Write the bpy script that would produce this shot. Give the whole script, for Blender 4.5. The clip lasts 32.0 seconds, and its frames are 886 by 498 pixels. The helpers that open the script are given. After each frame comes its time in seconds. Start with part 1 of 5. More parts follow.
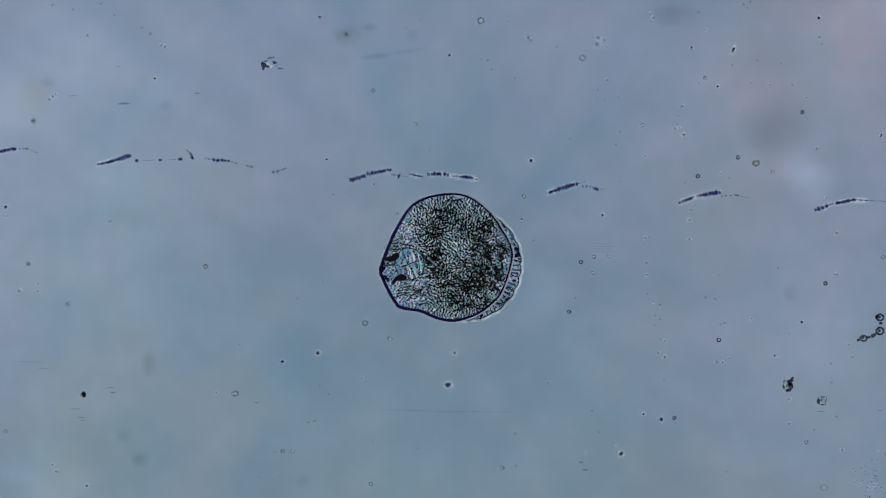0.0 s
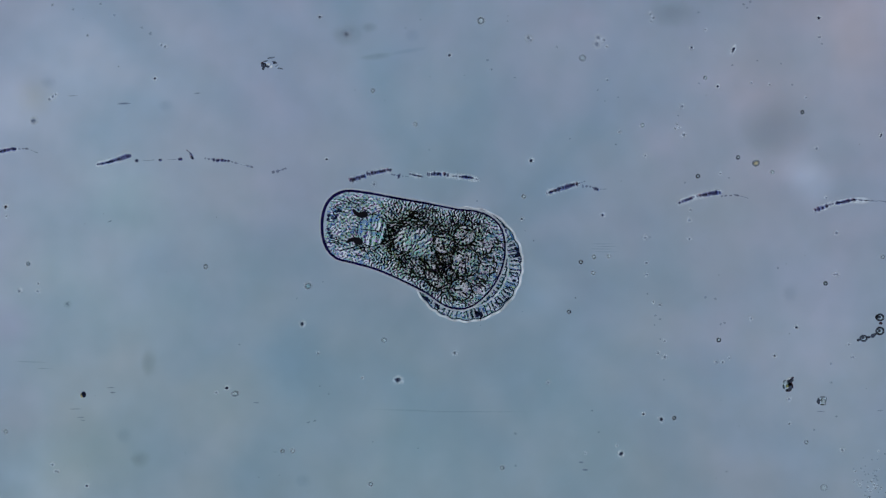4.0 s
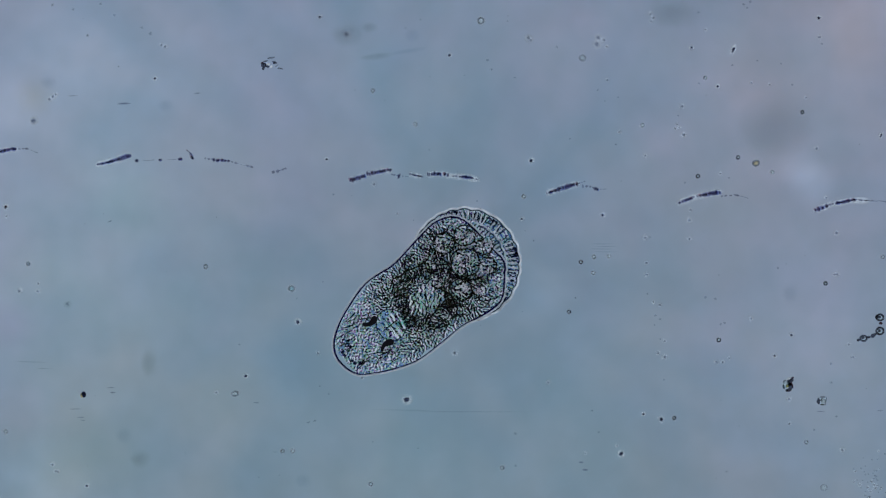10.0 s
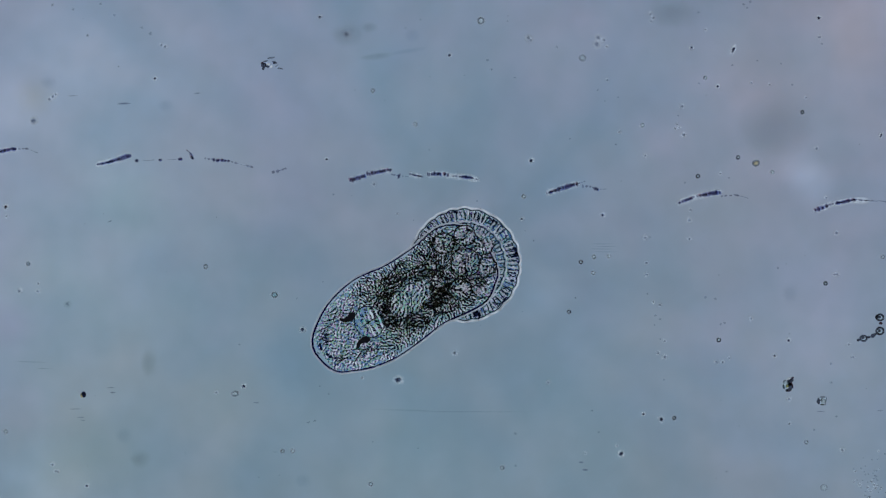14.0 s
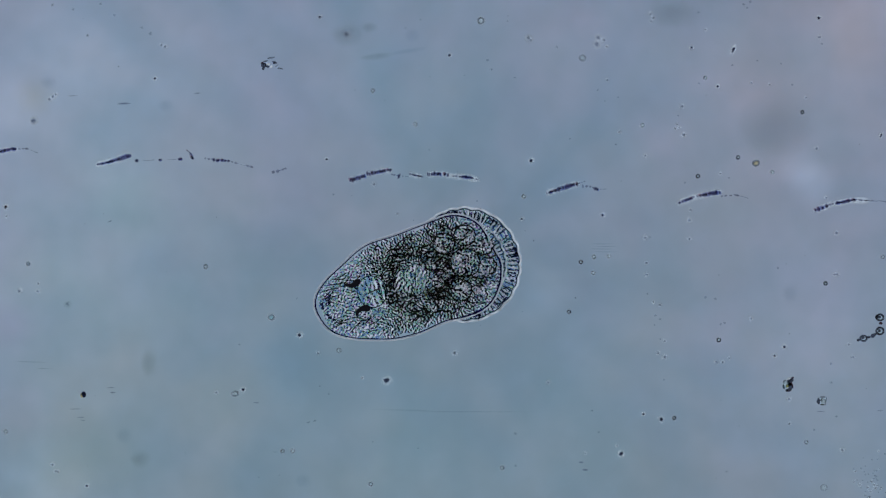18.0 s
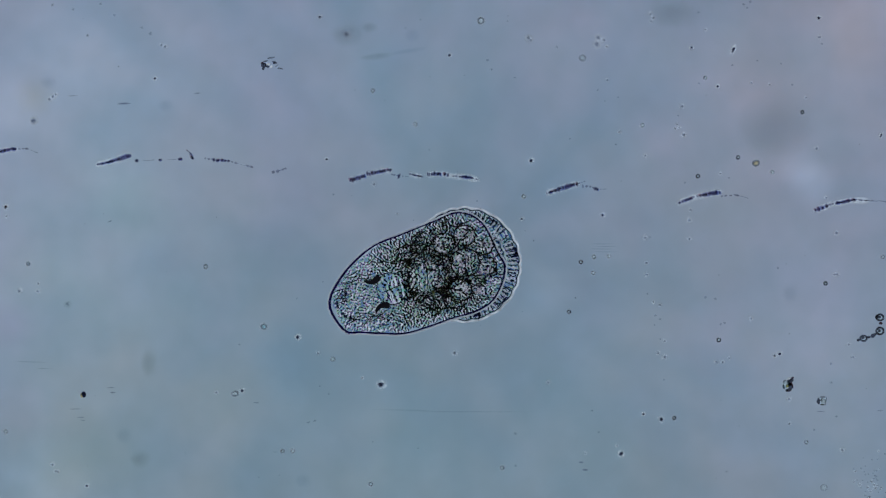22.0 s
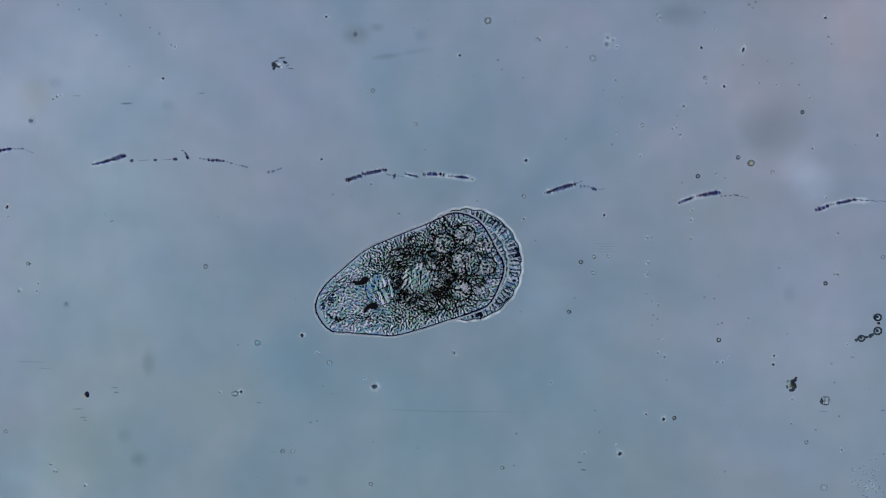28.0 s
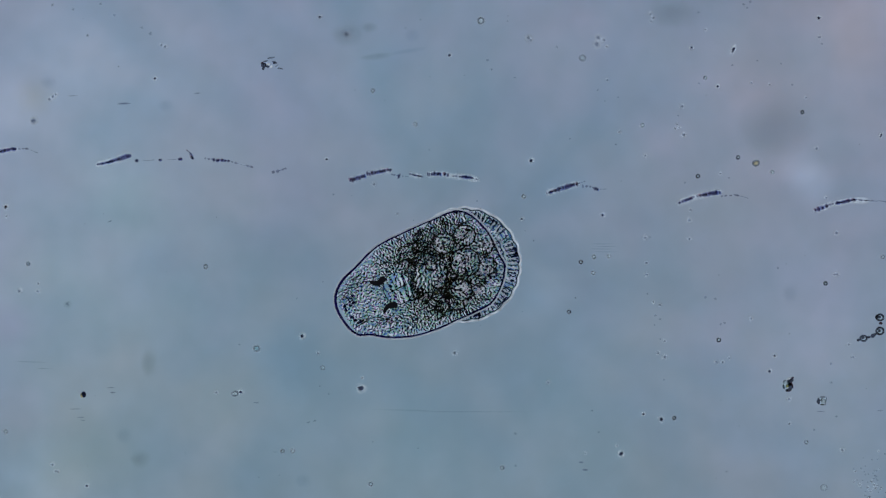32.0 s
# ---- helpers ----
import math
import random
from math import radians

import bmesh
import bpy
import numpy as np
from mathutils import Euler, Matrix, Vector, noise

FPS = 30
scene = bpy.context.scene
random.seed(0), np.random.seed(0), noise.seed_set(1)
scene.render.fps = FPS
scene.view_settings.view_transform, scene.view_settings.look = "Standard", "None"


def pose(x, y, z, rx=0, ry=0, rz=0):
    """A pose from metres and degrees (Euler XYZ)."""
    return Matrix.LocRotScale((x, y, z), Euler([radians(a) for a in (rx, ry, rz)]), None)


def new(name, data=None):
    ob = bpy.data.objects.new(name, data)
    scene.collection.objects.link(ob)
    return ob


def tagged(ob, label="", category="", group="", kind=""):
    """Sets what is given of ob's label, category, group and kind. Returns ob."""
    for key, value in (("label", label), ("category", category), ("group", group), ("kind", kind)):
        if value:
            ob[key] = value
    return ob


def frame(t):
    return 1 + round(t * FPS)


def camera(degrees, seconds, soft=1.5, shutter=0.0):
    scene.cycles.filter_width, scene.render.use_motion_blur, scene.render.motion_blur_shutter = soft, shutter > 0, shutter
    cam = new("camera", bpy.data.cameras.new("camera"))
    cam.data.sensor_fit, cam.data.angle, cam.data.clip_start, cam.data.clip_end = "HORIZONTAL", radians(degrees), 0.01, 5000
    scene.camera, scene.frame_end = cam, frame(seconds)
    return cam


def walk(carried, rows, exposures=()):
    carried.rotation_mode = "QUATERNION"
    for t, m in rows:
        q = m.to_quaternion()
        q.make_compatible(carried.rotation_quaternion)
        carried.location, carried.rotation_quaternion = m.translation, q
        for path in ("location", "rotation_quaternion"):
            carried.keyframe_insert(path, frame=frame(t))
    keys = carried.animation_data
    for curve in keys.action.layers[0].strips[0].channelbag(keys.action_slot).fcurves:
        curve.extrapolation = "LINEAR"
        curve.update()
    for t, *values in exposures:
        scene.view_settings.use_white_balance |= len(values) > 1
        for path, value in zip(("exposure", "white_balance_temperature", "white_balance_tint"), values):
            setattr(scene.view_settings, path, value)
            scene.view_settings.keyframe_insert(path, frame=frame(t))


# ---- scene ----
# A microscope view: one metre here stands for one millimetre on the slide.
U = 0.001          # one thousandth of a millimetre on the slide
EYE = 4.446        # height of the lens over the slide
cam = camera(20.0, 32.0, soft=1.2)
walk(cam, [(0.0, pose(0, 0, EYE)), (32.0, pose(0, 0, EYE))])

# ---- light: the lamp under the stage, and an added even fill from above ----
world = bpy.data.worlds.new("added_fill")
scene.world = world
world.use_nodes = True
world.node_tree.nodes["Background"].inputs[0].default_value = (0.86, 0.93, 1.0, 1)
world.node_tree.nodes["Background"].inputs[1].default_value = 1.0
lamp_data = bpy.data.lights.new("stage_lamp", "AREA")
lamp_data.shape, lamp_data.size, lamp_data.size_y = "RECTANGLE", 3.0, 2.1
lamp_data.energy = 10.0
lamp_data.color = (0.97, 0.99, 1.0)
stage_lamp = new("stage_lamp", lamp_data)
stage_lamp.matrix_world = pose(0, 0, -0.45, 180, 0, 0)
scene.cycles.transparent_max_bounces = 40


# ---- materials ----
def material(name):
    m = bpy.data.materials.new(name)
    m.use_nodes = True
    m.node_tree.nodes.clear()
    return m, m.node_tree.nodes, m.node_tree.links


def add(nodes, kind, **inputs):
    n = nodes.new(kind)
    for key, value in inputs.items():
        n.inputs[key.replace("_", " ")].default_value = value
    return n


def ramp(nodes, stops):
    n = nodes.new("ShaderNodeValToRGB")
    e = n.color_ramp.elements
    while len(e) < len(stops):
        e.new(0.5)
    for k, (at, colour) in enumerate(stops):
        e[k].position, e[k].color = at, (*colour, 1)
    return n


def maths(nodes, links, op, a, b=0.0):
    n = nodes.new("ShaderNodeMath")
    n.operation = op
    for k, v in enumerate((a, b)):
        if isinstance(v, (int, float)):
            n.inputs[k].default_value = v
        else:
            links.new(v, n.inputs[k])
    return n.outputs[0]


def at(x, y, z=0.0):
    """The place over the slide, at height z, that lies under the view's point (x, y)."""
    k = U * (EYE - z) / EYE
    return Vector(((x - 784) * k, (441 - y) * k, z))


def opal_glass():
    """The diffuser: milky glass with a cloudy tint; the lit field's uneven brightness is painted in."""
    m, nodes, links = material("opal_glass")
    co = nodes.new("ShaderNodeNewGeometry").outputs["Position"]
    clouds = add(nodes, "ShaderNodeTexNoise", Scale=2.3, Detail=3.0, Roughness=0.55)
    fine = add(nodes, "ShaderNodeTexNoise", Scale=9.0, Detail=1.5, Roughness=0.5)
    hue = add(nodes, "ShaderNodeTexNoise", Scale=1.1, Detail=1.0)
    for n in (clouds, fine, hue):
        links.new(co, n.inputs["Vector"])
    # teal in the middle and below, lavender towards the upper rim
    sep = nodes.new("ShaderNodeSeparateXYZ")
    links.new(co, sep.inputs[0])
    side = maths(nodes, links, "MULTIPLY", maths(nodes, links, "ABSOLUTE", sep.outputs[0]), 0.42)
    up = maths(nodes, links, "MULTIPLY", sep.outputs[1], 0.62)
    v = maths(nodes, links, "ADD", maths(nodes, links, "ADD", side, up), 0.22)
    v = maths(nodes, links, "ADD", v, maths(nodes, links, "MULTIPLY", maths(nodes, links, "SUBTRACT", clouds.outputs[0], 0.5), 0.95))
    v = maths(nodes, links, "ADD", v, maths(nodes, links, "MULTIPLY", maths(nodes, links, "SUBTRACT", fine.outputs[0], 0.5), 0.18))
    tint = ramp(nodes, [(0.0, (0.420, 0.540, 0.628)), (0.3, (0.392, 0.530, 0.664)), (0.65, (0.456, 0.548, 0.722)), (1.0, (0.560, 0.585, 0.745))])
    links.new(v, tint.inputs[0])
    colour = tint.outputs[0]
    # patches of a slightly warmer or cooler tint, large and small
    for scale, detail, cool, warm in ((3.1, 2.5, (0.93, 0.985, 1.01), (1.09, 1.01, 0.985)), (6.5, 3.0, (0.958, 0.972, 0.98), (1.062, 1.033, 1.025)), (14.0, 1.5, (0.955, 0.965, 0.965), (1.05, 1.04, 1.04))):
        n = add(nodes, "ShaderNodeTexNoise", Scale=scale, Detail=detail, Roughness=0.6)
        links.new(co, n.inputs["Vector"])
        shade = ramp(nodes, [(0.32, [c / 1.066 for c in cool]), (0.68, [c / 1.066 for c in warm])])
        links.new(n.outputs[0], shade.inputs[0])
        mul = nodes.new("ShaderNodeVectorMath")
        mul.operation = "MULTIPLY"
        links.new(colour, mul.inputs[0])
        links.new(shade.outputs[0], mul.inputs[1])
        colour = mul.outputs[0]
    # brighter and dimmer areas of the lit field, painted into the glass colour
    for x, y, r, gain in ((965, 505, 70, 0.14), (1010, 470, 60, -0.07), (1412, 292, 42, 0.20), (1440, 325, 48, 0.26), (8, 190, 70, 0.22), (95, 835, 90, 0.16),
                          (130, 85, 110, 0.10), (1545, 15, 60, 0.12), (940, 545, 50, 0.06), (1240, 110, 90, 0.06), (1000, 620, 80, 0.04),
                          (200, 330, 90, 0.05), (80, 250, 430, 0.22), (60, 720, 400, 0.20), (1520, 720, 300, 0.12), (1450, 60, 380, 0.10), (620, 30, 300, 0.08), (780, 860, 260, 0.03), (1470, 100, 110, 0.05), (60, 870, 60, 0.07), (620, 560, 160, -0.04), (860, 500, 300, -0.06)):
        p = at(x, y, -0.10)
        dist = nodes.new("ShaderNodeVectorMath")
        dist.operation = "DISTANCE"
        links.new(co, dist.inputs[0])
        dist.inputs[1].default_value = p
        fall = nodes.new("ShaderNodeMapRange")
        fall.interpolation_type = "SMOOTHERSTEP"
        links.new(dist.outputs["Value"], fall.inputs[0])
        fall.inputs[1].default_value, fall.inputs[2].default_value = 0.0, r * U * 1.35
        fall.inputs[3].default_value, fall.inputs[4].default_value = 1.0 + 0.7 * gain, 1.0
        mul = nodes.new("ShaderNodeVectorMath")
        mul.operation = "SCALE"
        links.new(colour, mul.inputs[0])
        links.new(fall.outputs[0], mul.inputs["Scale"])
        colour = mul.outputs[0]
    # broad clouds of tint that paint in the field's uneven brightness and hue
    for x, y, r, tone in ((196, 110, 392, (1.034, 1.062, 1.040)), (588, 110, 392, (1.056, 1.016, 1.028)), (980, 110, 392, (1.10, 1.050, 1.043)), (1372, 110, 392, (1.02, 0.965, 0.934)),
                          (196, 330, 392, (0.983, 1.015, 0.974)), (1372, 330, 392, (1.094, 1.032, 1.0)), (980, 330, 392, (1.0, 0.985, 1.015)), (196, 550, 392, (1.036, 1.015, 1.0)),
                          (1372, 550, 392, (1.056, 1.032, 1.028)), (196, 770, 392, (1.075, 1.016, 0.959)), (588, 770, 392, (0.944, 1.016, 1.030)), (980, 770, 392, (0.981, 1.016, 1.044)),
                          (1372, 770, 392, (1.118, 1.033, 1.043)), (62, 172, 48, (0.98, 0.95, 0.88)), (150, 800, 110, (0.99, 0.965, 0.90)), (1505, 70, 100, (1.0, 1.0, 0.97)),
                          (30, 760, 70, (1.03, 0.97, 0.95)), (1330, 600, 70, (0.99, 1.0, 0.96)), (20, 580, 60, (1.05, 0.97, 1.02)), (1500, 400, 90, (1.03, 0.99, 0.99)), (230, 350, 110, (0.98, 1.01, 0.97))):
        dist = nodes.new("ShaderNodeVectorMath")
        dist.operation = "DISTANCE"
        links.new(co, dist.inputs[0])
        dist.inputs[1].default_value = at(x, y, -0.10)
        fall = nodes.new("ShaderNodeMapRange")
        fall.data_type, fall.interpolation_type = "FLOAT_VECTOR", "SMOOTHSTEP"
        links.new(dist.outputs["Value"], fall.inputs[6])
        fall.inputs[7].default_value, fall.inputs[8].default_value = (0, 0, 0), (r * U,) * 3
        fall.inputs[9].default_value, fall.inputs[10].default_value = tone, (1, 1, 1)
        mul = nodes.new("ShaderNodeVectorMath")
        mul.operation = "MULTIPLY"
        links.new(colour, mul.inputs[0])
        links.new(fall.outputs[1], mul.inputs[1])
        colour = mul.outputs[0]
    glow = nodes.new("ShaderNodeBsdfTranslucent")
    links.new(colour, glow.inputs[0])
    out = nodes.new("ShaderNodeOutputMaterial")
    links.new(glow.outputs[0], out.inputs[0])
    return m


def clear_glass():
    m, nodes, links = material("clear_glass")
    a = add(nodes, "ShaderNodeBsdfTransparent", Color=(0.99, 1.0, 1.0, 1))
    out = nodes.new("ShaderNodeOutputMaterial")
    links.new(a.outputs[0], out.inputs[0])
    return m


def tissue(name, clear, dark, pale, period, along_fibre=0.0, pale_share=0.5, bias=0.25):
    """See-through animal tissue: a maze of short folds, pale and light-scattering on their crests and dark between."""
    m, nodes, links = material(name)
    tex = nodes.new("ShaderNodeTexCoord")
    info = nodes.new("ShaderNodeObjectInfo")
    shift = maths(nodes, links, "MULTIPLY", info.outputs["Random"], 37.0)
    place = nodes.new("ShaderNodeVectorMath")
    place.operation = "ADD"
    links.new(tex.outputs["Object"], place.inputs[0])
    wobble = add(nodes, "ShaderNodeTexNoise", Scale=0.55 / period, Detail=0.0)
    links.new(tex.outputs["Object"], wobble.inputs["Vector"])
    warp = nodes.new("ShaderNodeVectorMath")
    warp.operation = "MULTIPLY_ADD"
    links.new(wobble.outputs["Color"], warp.inputs[0])
    warp.inputs[1].default_value = (period * 0.9,) * 3
    links.new(shift, warp.inputs[2])
    links.new(warp.outputs[0], place.inputs[1])
    fold = nodes.new("ShaderNodeTexGabor")
    fold.inputs["Scale"].default_value, fold.inputs["Frequency"].default_value = 0.45 / period, 2.2
    fold.inputs["Anisotropy"].default_value = along_fibre
    fold.inputs[4].default_value = math.pi / 2
    links.new(place.outputs[0], fold.inputs["Vector"])
    tone = nodes.new("ShaderNodeTexNoise")
    tone.inputs["Scale"].default_value, tone.inputs["Detail"].default_value = 1.1 / period, 1.5
    links.new(place.outputs[0], tone.inputs["Vector"])
    crest = maths(nodes, links, "SINE", maths(nodes, links, "MULTIPLY", fold.outputs["Phase"], 6.283))
    wave = maths(nodes, links, "ADD", crest, maths(nodes, links, "MULTIPLY", maths(nodes, links, "SUBTRACT", tone.outputs[0], 0.5), -2.2))
    outs = []
    for lo, hi, top in ((bias, bias + 0.5, 1.0), (bias - 0.05, bias - 0.75, pale_share)):
        fall = nodes.new("ShaderNodeMapRange")
        links.new(wave, fall.inputs[0])
        fall.inputs[1].default_value, fall.inputs[2].default_value = lo, hi
        fall.inputs[3].default_value, fall.inputs[4].default_value = 0.0, top
        outs.append(fall.outputs[0])
    mix = nodes.new("ShaderNodeMix")
    mix.data_type = "RGBA"
    links.new(outs[0], mix.inputs[0])
    hue = nodes.new("ShaderNodeTexNoise")
    hue.inputs["Scale"].default_value, hue.inputs["Detail"].default_value = 0.75 / period, 1.0
    links.new(place.outputs[0], hue.inputs["Vector"])
    gloom = ramp(nodes, [(q, [c * k for c, k in zip(dark, kk)]) for q, kk in ((0.40, (0.6, 0.85, 1.7)), (0.465, (0.55, 1.4, 0.9)), (0.53, (1.35, 1.02, 0.60)), (0.59, (1.4, 0.65, 1.3)))])
    links.new(hue.outputs[0], gloom.inputs[0])
    mix.inputs[6].default_value = (*clear, 1)
    links.new(gloom.outputs[0], mix.inputs[7])
    see = nodes.new("ShaderNodeBsdfTransparent")
    links.new(mix.outputs[2], see.inputs[0])
    # the folds differ a little in tint: greenish, bluish, a few rosy
    shades = ((0.38, (0.45, 0.62, 0.85)), (0.435, (1.10, 1.10, 0.50)), (0.475, (0.45, 1.12, 0.92)), (0.51, (0.98, 1.07, 1.12)), (0.55, (1.55, 0.88, 1.30)), (0.59, (1.80, 1.60, 1.50)))
    tint = ramp(nodes, [(q, [min(1, c * k) for c, k in zip(pale, kk)]) for q, kk in shades])
    links.new(hue.outputs[0], tint.inputs[0])
    white = nodes.new("ShaderNodeBsdfDiffuse")
    links.new(tint.outputs[0], white.inputs[0])
    both = nodes.new("ShaderNodeMixShader")
    links.new(outs[1], both.inputs[0])
    links.new(see.outputs[0], both.inputs[1])
    links.new(white.outputs[0], both.inputs[2])
    out = nodes.new("ShaderNodeOutputMaterial")
    links.new(both.outputs[0], out.inputs[0])
    return m


def stained(name, see, solid, share, grain=60.0, rough=0.6):
    """A partly see-through substance: `see` is the colour that it lets through, `solid` its own; `share` how much is solid."""
    m, nodes, links = material(name)
    tex = nodes.new("ShaderNodeTexCoord")
    n = add(nodes, "ShaderNodeTexNoise", Scale=grain, Detail=2.0)
    links.new(tex.outputs["Object"], n.inputs["Vector"])
    tone = ramp(nodes, [(0.3, [c * 0.6 for c in solid]), (0.7, [min(1, c * 1.35) for c in solid])])
    links.new(n.outputs[0], tone.inputs[0])
    body = nodes.new("ShaderNodeBsdfPrincipled")
    links.new(tone.outputs[0], body.inputs["Base Color"])
    body.inputs["Roughness"].default_value = rough
    body.inputs["Specular IOR Level"].default_value = 0.06
    clear = add(nodes, "ShaderNodeBsdfTransparent", Color=(*see, 1))
    both = nodes.new("ShaderNodeMixShader")
    both.inputs[0].default_value = share
    links.new(clear.outputs[0], both.inputs[1])
    links.new(body.outputs[0], both.inputs[2])
    out = nodes.new("ShaderNodeOutputMaterial")
    links.new(both.outputs[0], out.inputs[0])
    return m


def smudge_glass(name, through_colour):
    """A soft film that is densest in its middle and thins out to nothing."""
    m, nodes, links = material(name)
    tex = nodes.new("ShaderNodeTexCoord")
    wob = add(nodes, "ShaderNodeTexNoise", Scale=1.7, Detail=2.0)
    links.new(tex.outputs["Generated"], wob.inputs["Vector"])
    length = nodes.new("ShaderNodeVectorMath")
    length.operation = "DISTANCE"
    flat = nodes.new("ShaderNodeVectorMath")
    flat.operation = "MULTIPLY"
    links.new(tex.outputs["Generated"], flat.inputs[0])
    flat.inputs[1].default_value = (1, 1, 0)
    links.new(flat.outputs[0], length.inputs[0])
    length.inputs[1].default_value = (0.5, 0.5, 0)
    d = maths(nodes, links, "ADD", length.outputs["Value"], maths(nodes, links, "MULTIPLY", maths(nodes, links, "SUBTRACT", wob.outputs[0], 0.5), 0.22))
    fall = nodes.new("ShaderNodeMapRange")
    fall.interpolation_type = "SMOOTHERSTEP"
    links.new(d, fall.inputs[0])
    fall.inputs[1].default_value, fall.inputs[2].default_value = 0.02, 0.40
    fall.inputs[3].default_value, fall.inputs[4].default_value = 1.0, 0.0
    mix = nodes.new("ShaderNodeMix")
    mix.data_type = "RGBA"
    links.new(fall.outputs[0], mix.inputs[0])
    mix.inputs[6].default_value, mix.inputs[7].default_value = (1, 1, 1, 1), (*through_colour, 1)
    see = nodes.new("ShaderNodeBsdfTransparent")
    links.new(mix.outputs[2], see.inputs[0])
    out = nodes.new("ShaderNodeOutputMaterial")
    links.new(see.outputs[0], out.inputs[0])
    return m


def soft_matter(name, through_colour, inner=0.12, outer=0.47, wobble=0.30):
    """A small grain or bead, thick in its middle and thinning out at its edge."""
    m, nodes, links = material(name)
    tex = nodes.new("ShaderNodeTexCoord")
    info = nodes.new("ShaderNodeObjectInfo")
    place = nodes.new("ShaderNodeVectorMath")
    place.operation = "ADD"
    links.new(tex.outputs["Generated"], place.inputs[0])
    links.new(maths(nodes, links, "MULTIPLY", info.outputs["Random"], 31.0), place.inputs[1])
    wob = add(nodes, "ShaderNodeTexNoise", Scale=2.2, Detail=1.0)
    links.new(place.outputs[0], wob.inputs["Vector"])
    flat = nodes.new("ShaderNodeVectorMath")
    flat.operation = "MULTIPLY"
    links.new(tex.outputs["Generated"], flat.inputs[0])
    flat.inputs[1].default_value = (1, 1, 0)
    reach = nodes.new("ShaderNodeVectorMath")
    reach.operation = "DISTANCE"
    links.new(flat.outputs[0], reach.inputs[0])
    reach.inputs[1].default_value = (0.5, 0.5, 0)
    d = maths(nodes, links, "ADD", reach.outputs["Value"], maths(nodes, links, "MULTIPLY", maths(nodes, links, "SUBTRACT", wob.outputs[0], 0.5), wobble))
    fall = nodes.new("ShaderNodeMapRange")
    fall.interpolation_type = "SMOOTHSTEP"
    links.new(d, fall.inputs[0])
    fall.inputs[1].default_value, fall.inputs[2].default_value = inner, outer - 0.5 * wobble * 0.3
    fall.inputs[3].default_value, fall.inputs[4].default_value = 1.0, 0.0
    mix = nodes.new("ShaderNodeMix")
    mix.data_type = "RGBA"
    links.new(fall.outputs[0], mix.inputs[0])
    mix.inputs[6].default_value, mix.inputs[7].default_value = (1, 1, 1, 1), (*through_colour, 1)
    see = nodes.new("ShaderNodeBsdfTransparent")
    links.new(mix.outputs[2], see.inputs[0])
    out = nodes.new("ShaderNodeOutputMaterial")
    links.new(see.outputs[0], out.inputs[0])
    return m


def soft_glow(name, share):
    """A soft pale disc that paints a halo of light, strongest in its middle."""
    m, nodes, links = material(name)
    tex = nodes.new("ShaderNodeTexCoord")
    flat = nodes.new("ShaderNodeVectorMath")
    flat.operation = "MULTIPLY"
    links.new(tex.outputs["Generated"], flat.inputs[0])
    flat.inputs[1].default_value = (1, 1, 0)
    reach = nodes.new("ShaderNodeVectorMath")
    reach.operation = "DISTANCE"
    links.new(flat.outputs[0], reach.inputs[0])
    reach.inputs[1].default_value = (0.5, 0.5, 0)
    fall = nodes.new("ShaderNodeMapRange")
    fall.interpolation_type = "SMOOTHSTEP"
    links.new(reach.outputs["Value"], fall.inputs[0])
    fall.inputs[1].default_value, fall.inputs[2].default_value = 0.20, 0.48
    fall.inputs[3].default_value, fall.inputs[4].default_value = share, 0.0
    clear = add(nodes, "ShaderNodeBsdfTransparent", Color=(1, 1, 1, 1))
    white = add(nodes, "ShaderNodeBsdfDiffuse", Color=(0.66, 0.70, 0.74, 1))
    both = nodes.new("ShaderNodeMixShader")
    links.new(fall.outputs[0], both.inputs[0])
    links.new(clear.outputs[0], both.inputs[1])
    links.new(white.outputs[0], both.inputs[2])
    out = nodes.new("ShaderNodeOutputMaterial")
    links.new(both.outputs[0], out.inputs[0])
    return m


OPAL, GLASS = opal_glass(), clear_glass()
GLOW, DIM_GLOW = soft_glow("painted_halo", 0.30), soft_glow("faint_painted_halo", 0.16)
SKIN = tissue("head_tissue", (0.985, 0.99, 0.99), (0.42, 0.47, 0.52), (0.385, 0.485, 0.545), 0.0054, 0.25, 0.80, 0.22)
TRUNK = tissue("trunk_tissue", (0.98, 0.985, 0.97), (0.14, 0.155, 0.175), (0.41, 0.50, 0.565), 0.0050, 0.50, 0.80, 0.05)
THROAT = tissue("throat_tissue", (1.0, 1.0, 1.0), (0.50, 0.64, 0.70), (0.375, 0.495, 0.56), 0.0084, 0.9, 0.72, 0.40)
PLATE = tissue("sucker_tissue", (0.94, 0.97, 0.98), (0.24, 0.31, 0.38), (0.45, 0.56, 0.63), 0.0070, 0.0, 0.62, 0.20)
LOBE = tissue("clear_organ", (1.0, 1.0, 1.0), (0.36, 0.44, 0.49), (0.38, 0.485, 0.53), 0.0064, 0.5, 0.64, 0.33)
CELL = tissue("round_cell", (0.98, 0.99, 1.0), (0.24, 0.30, 0.33), (0.385, 0.47, 0.52), 0.0058, 0.0, 0.55, 0.15)
JELLY = stained("clear_jelly", (0.98, 1.0, 1.0), (0.40, 0.51, 0.56), 0.55, 120.0)
STREAK = stained("streak_matter", (0.46, 0.48, 0.64), (0.022, 0.023, 0.055), 0.36, 300.0)
SEAM = stained("light_seam", (1.0, 1.0, 1.0), (0.60, 0.63, 0.68), 0.20)
# dark violet that paints the shade at refracting edges; also vesicle walls
EDGE = stained("dark_outline", (0.20, 0.14, 0.48), (0.014, 0.010, 0.085), 0.52)
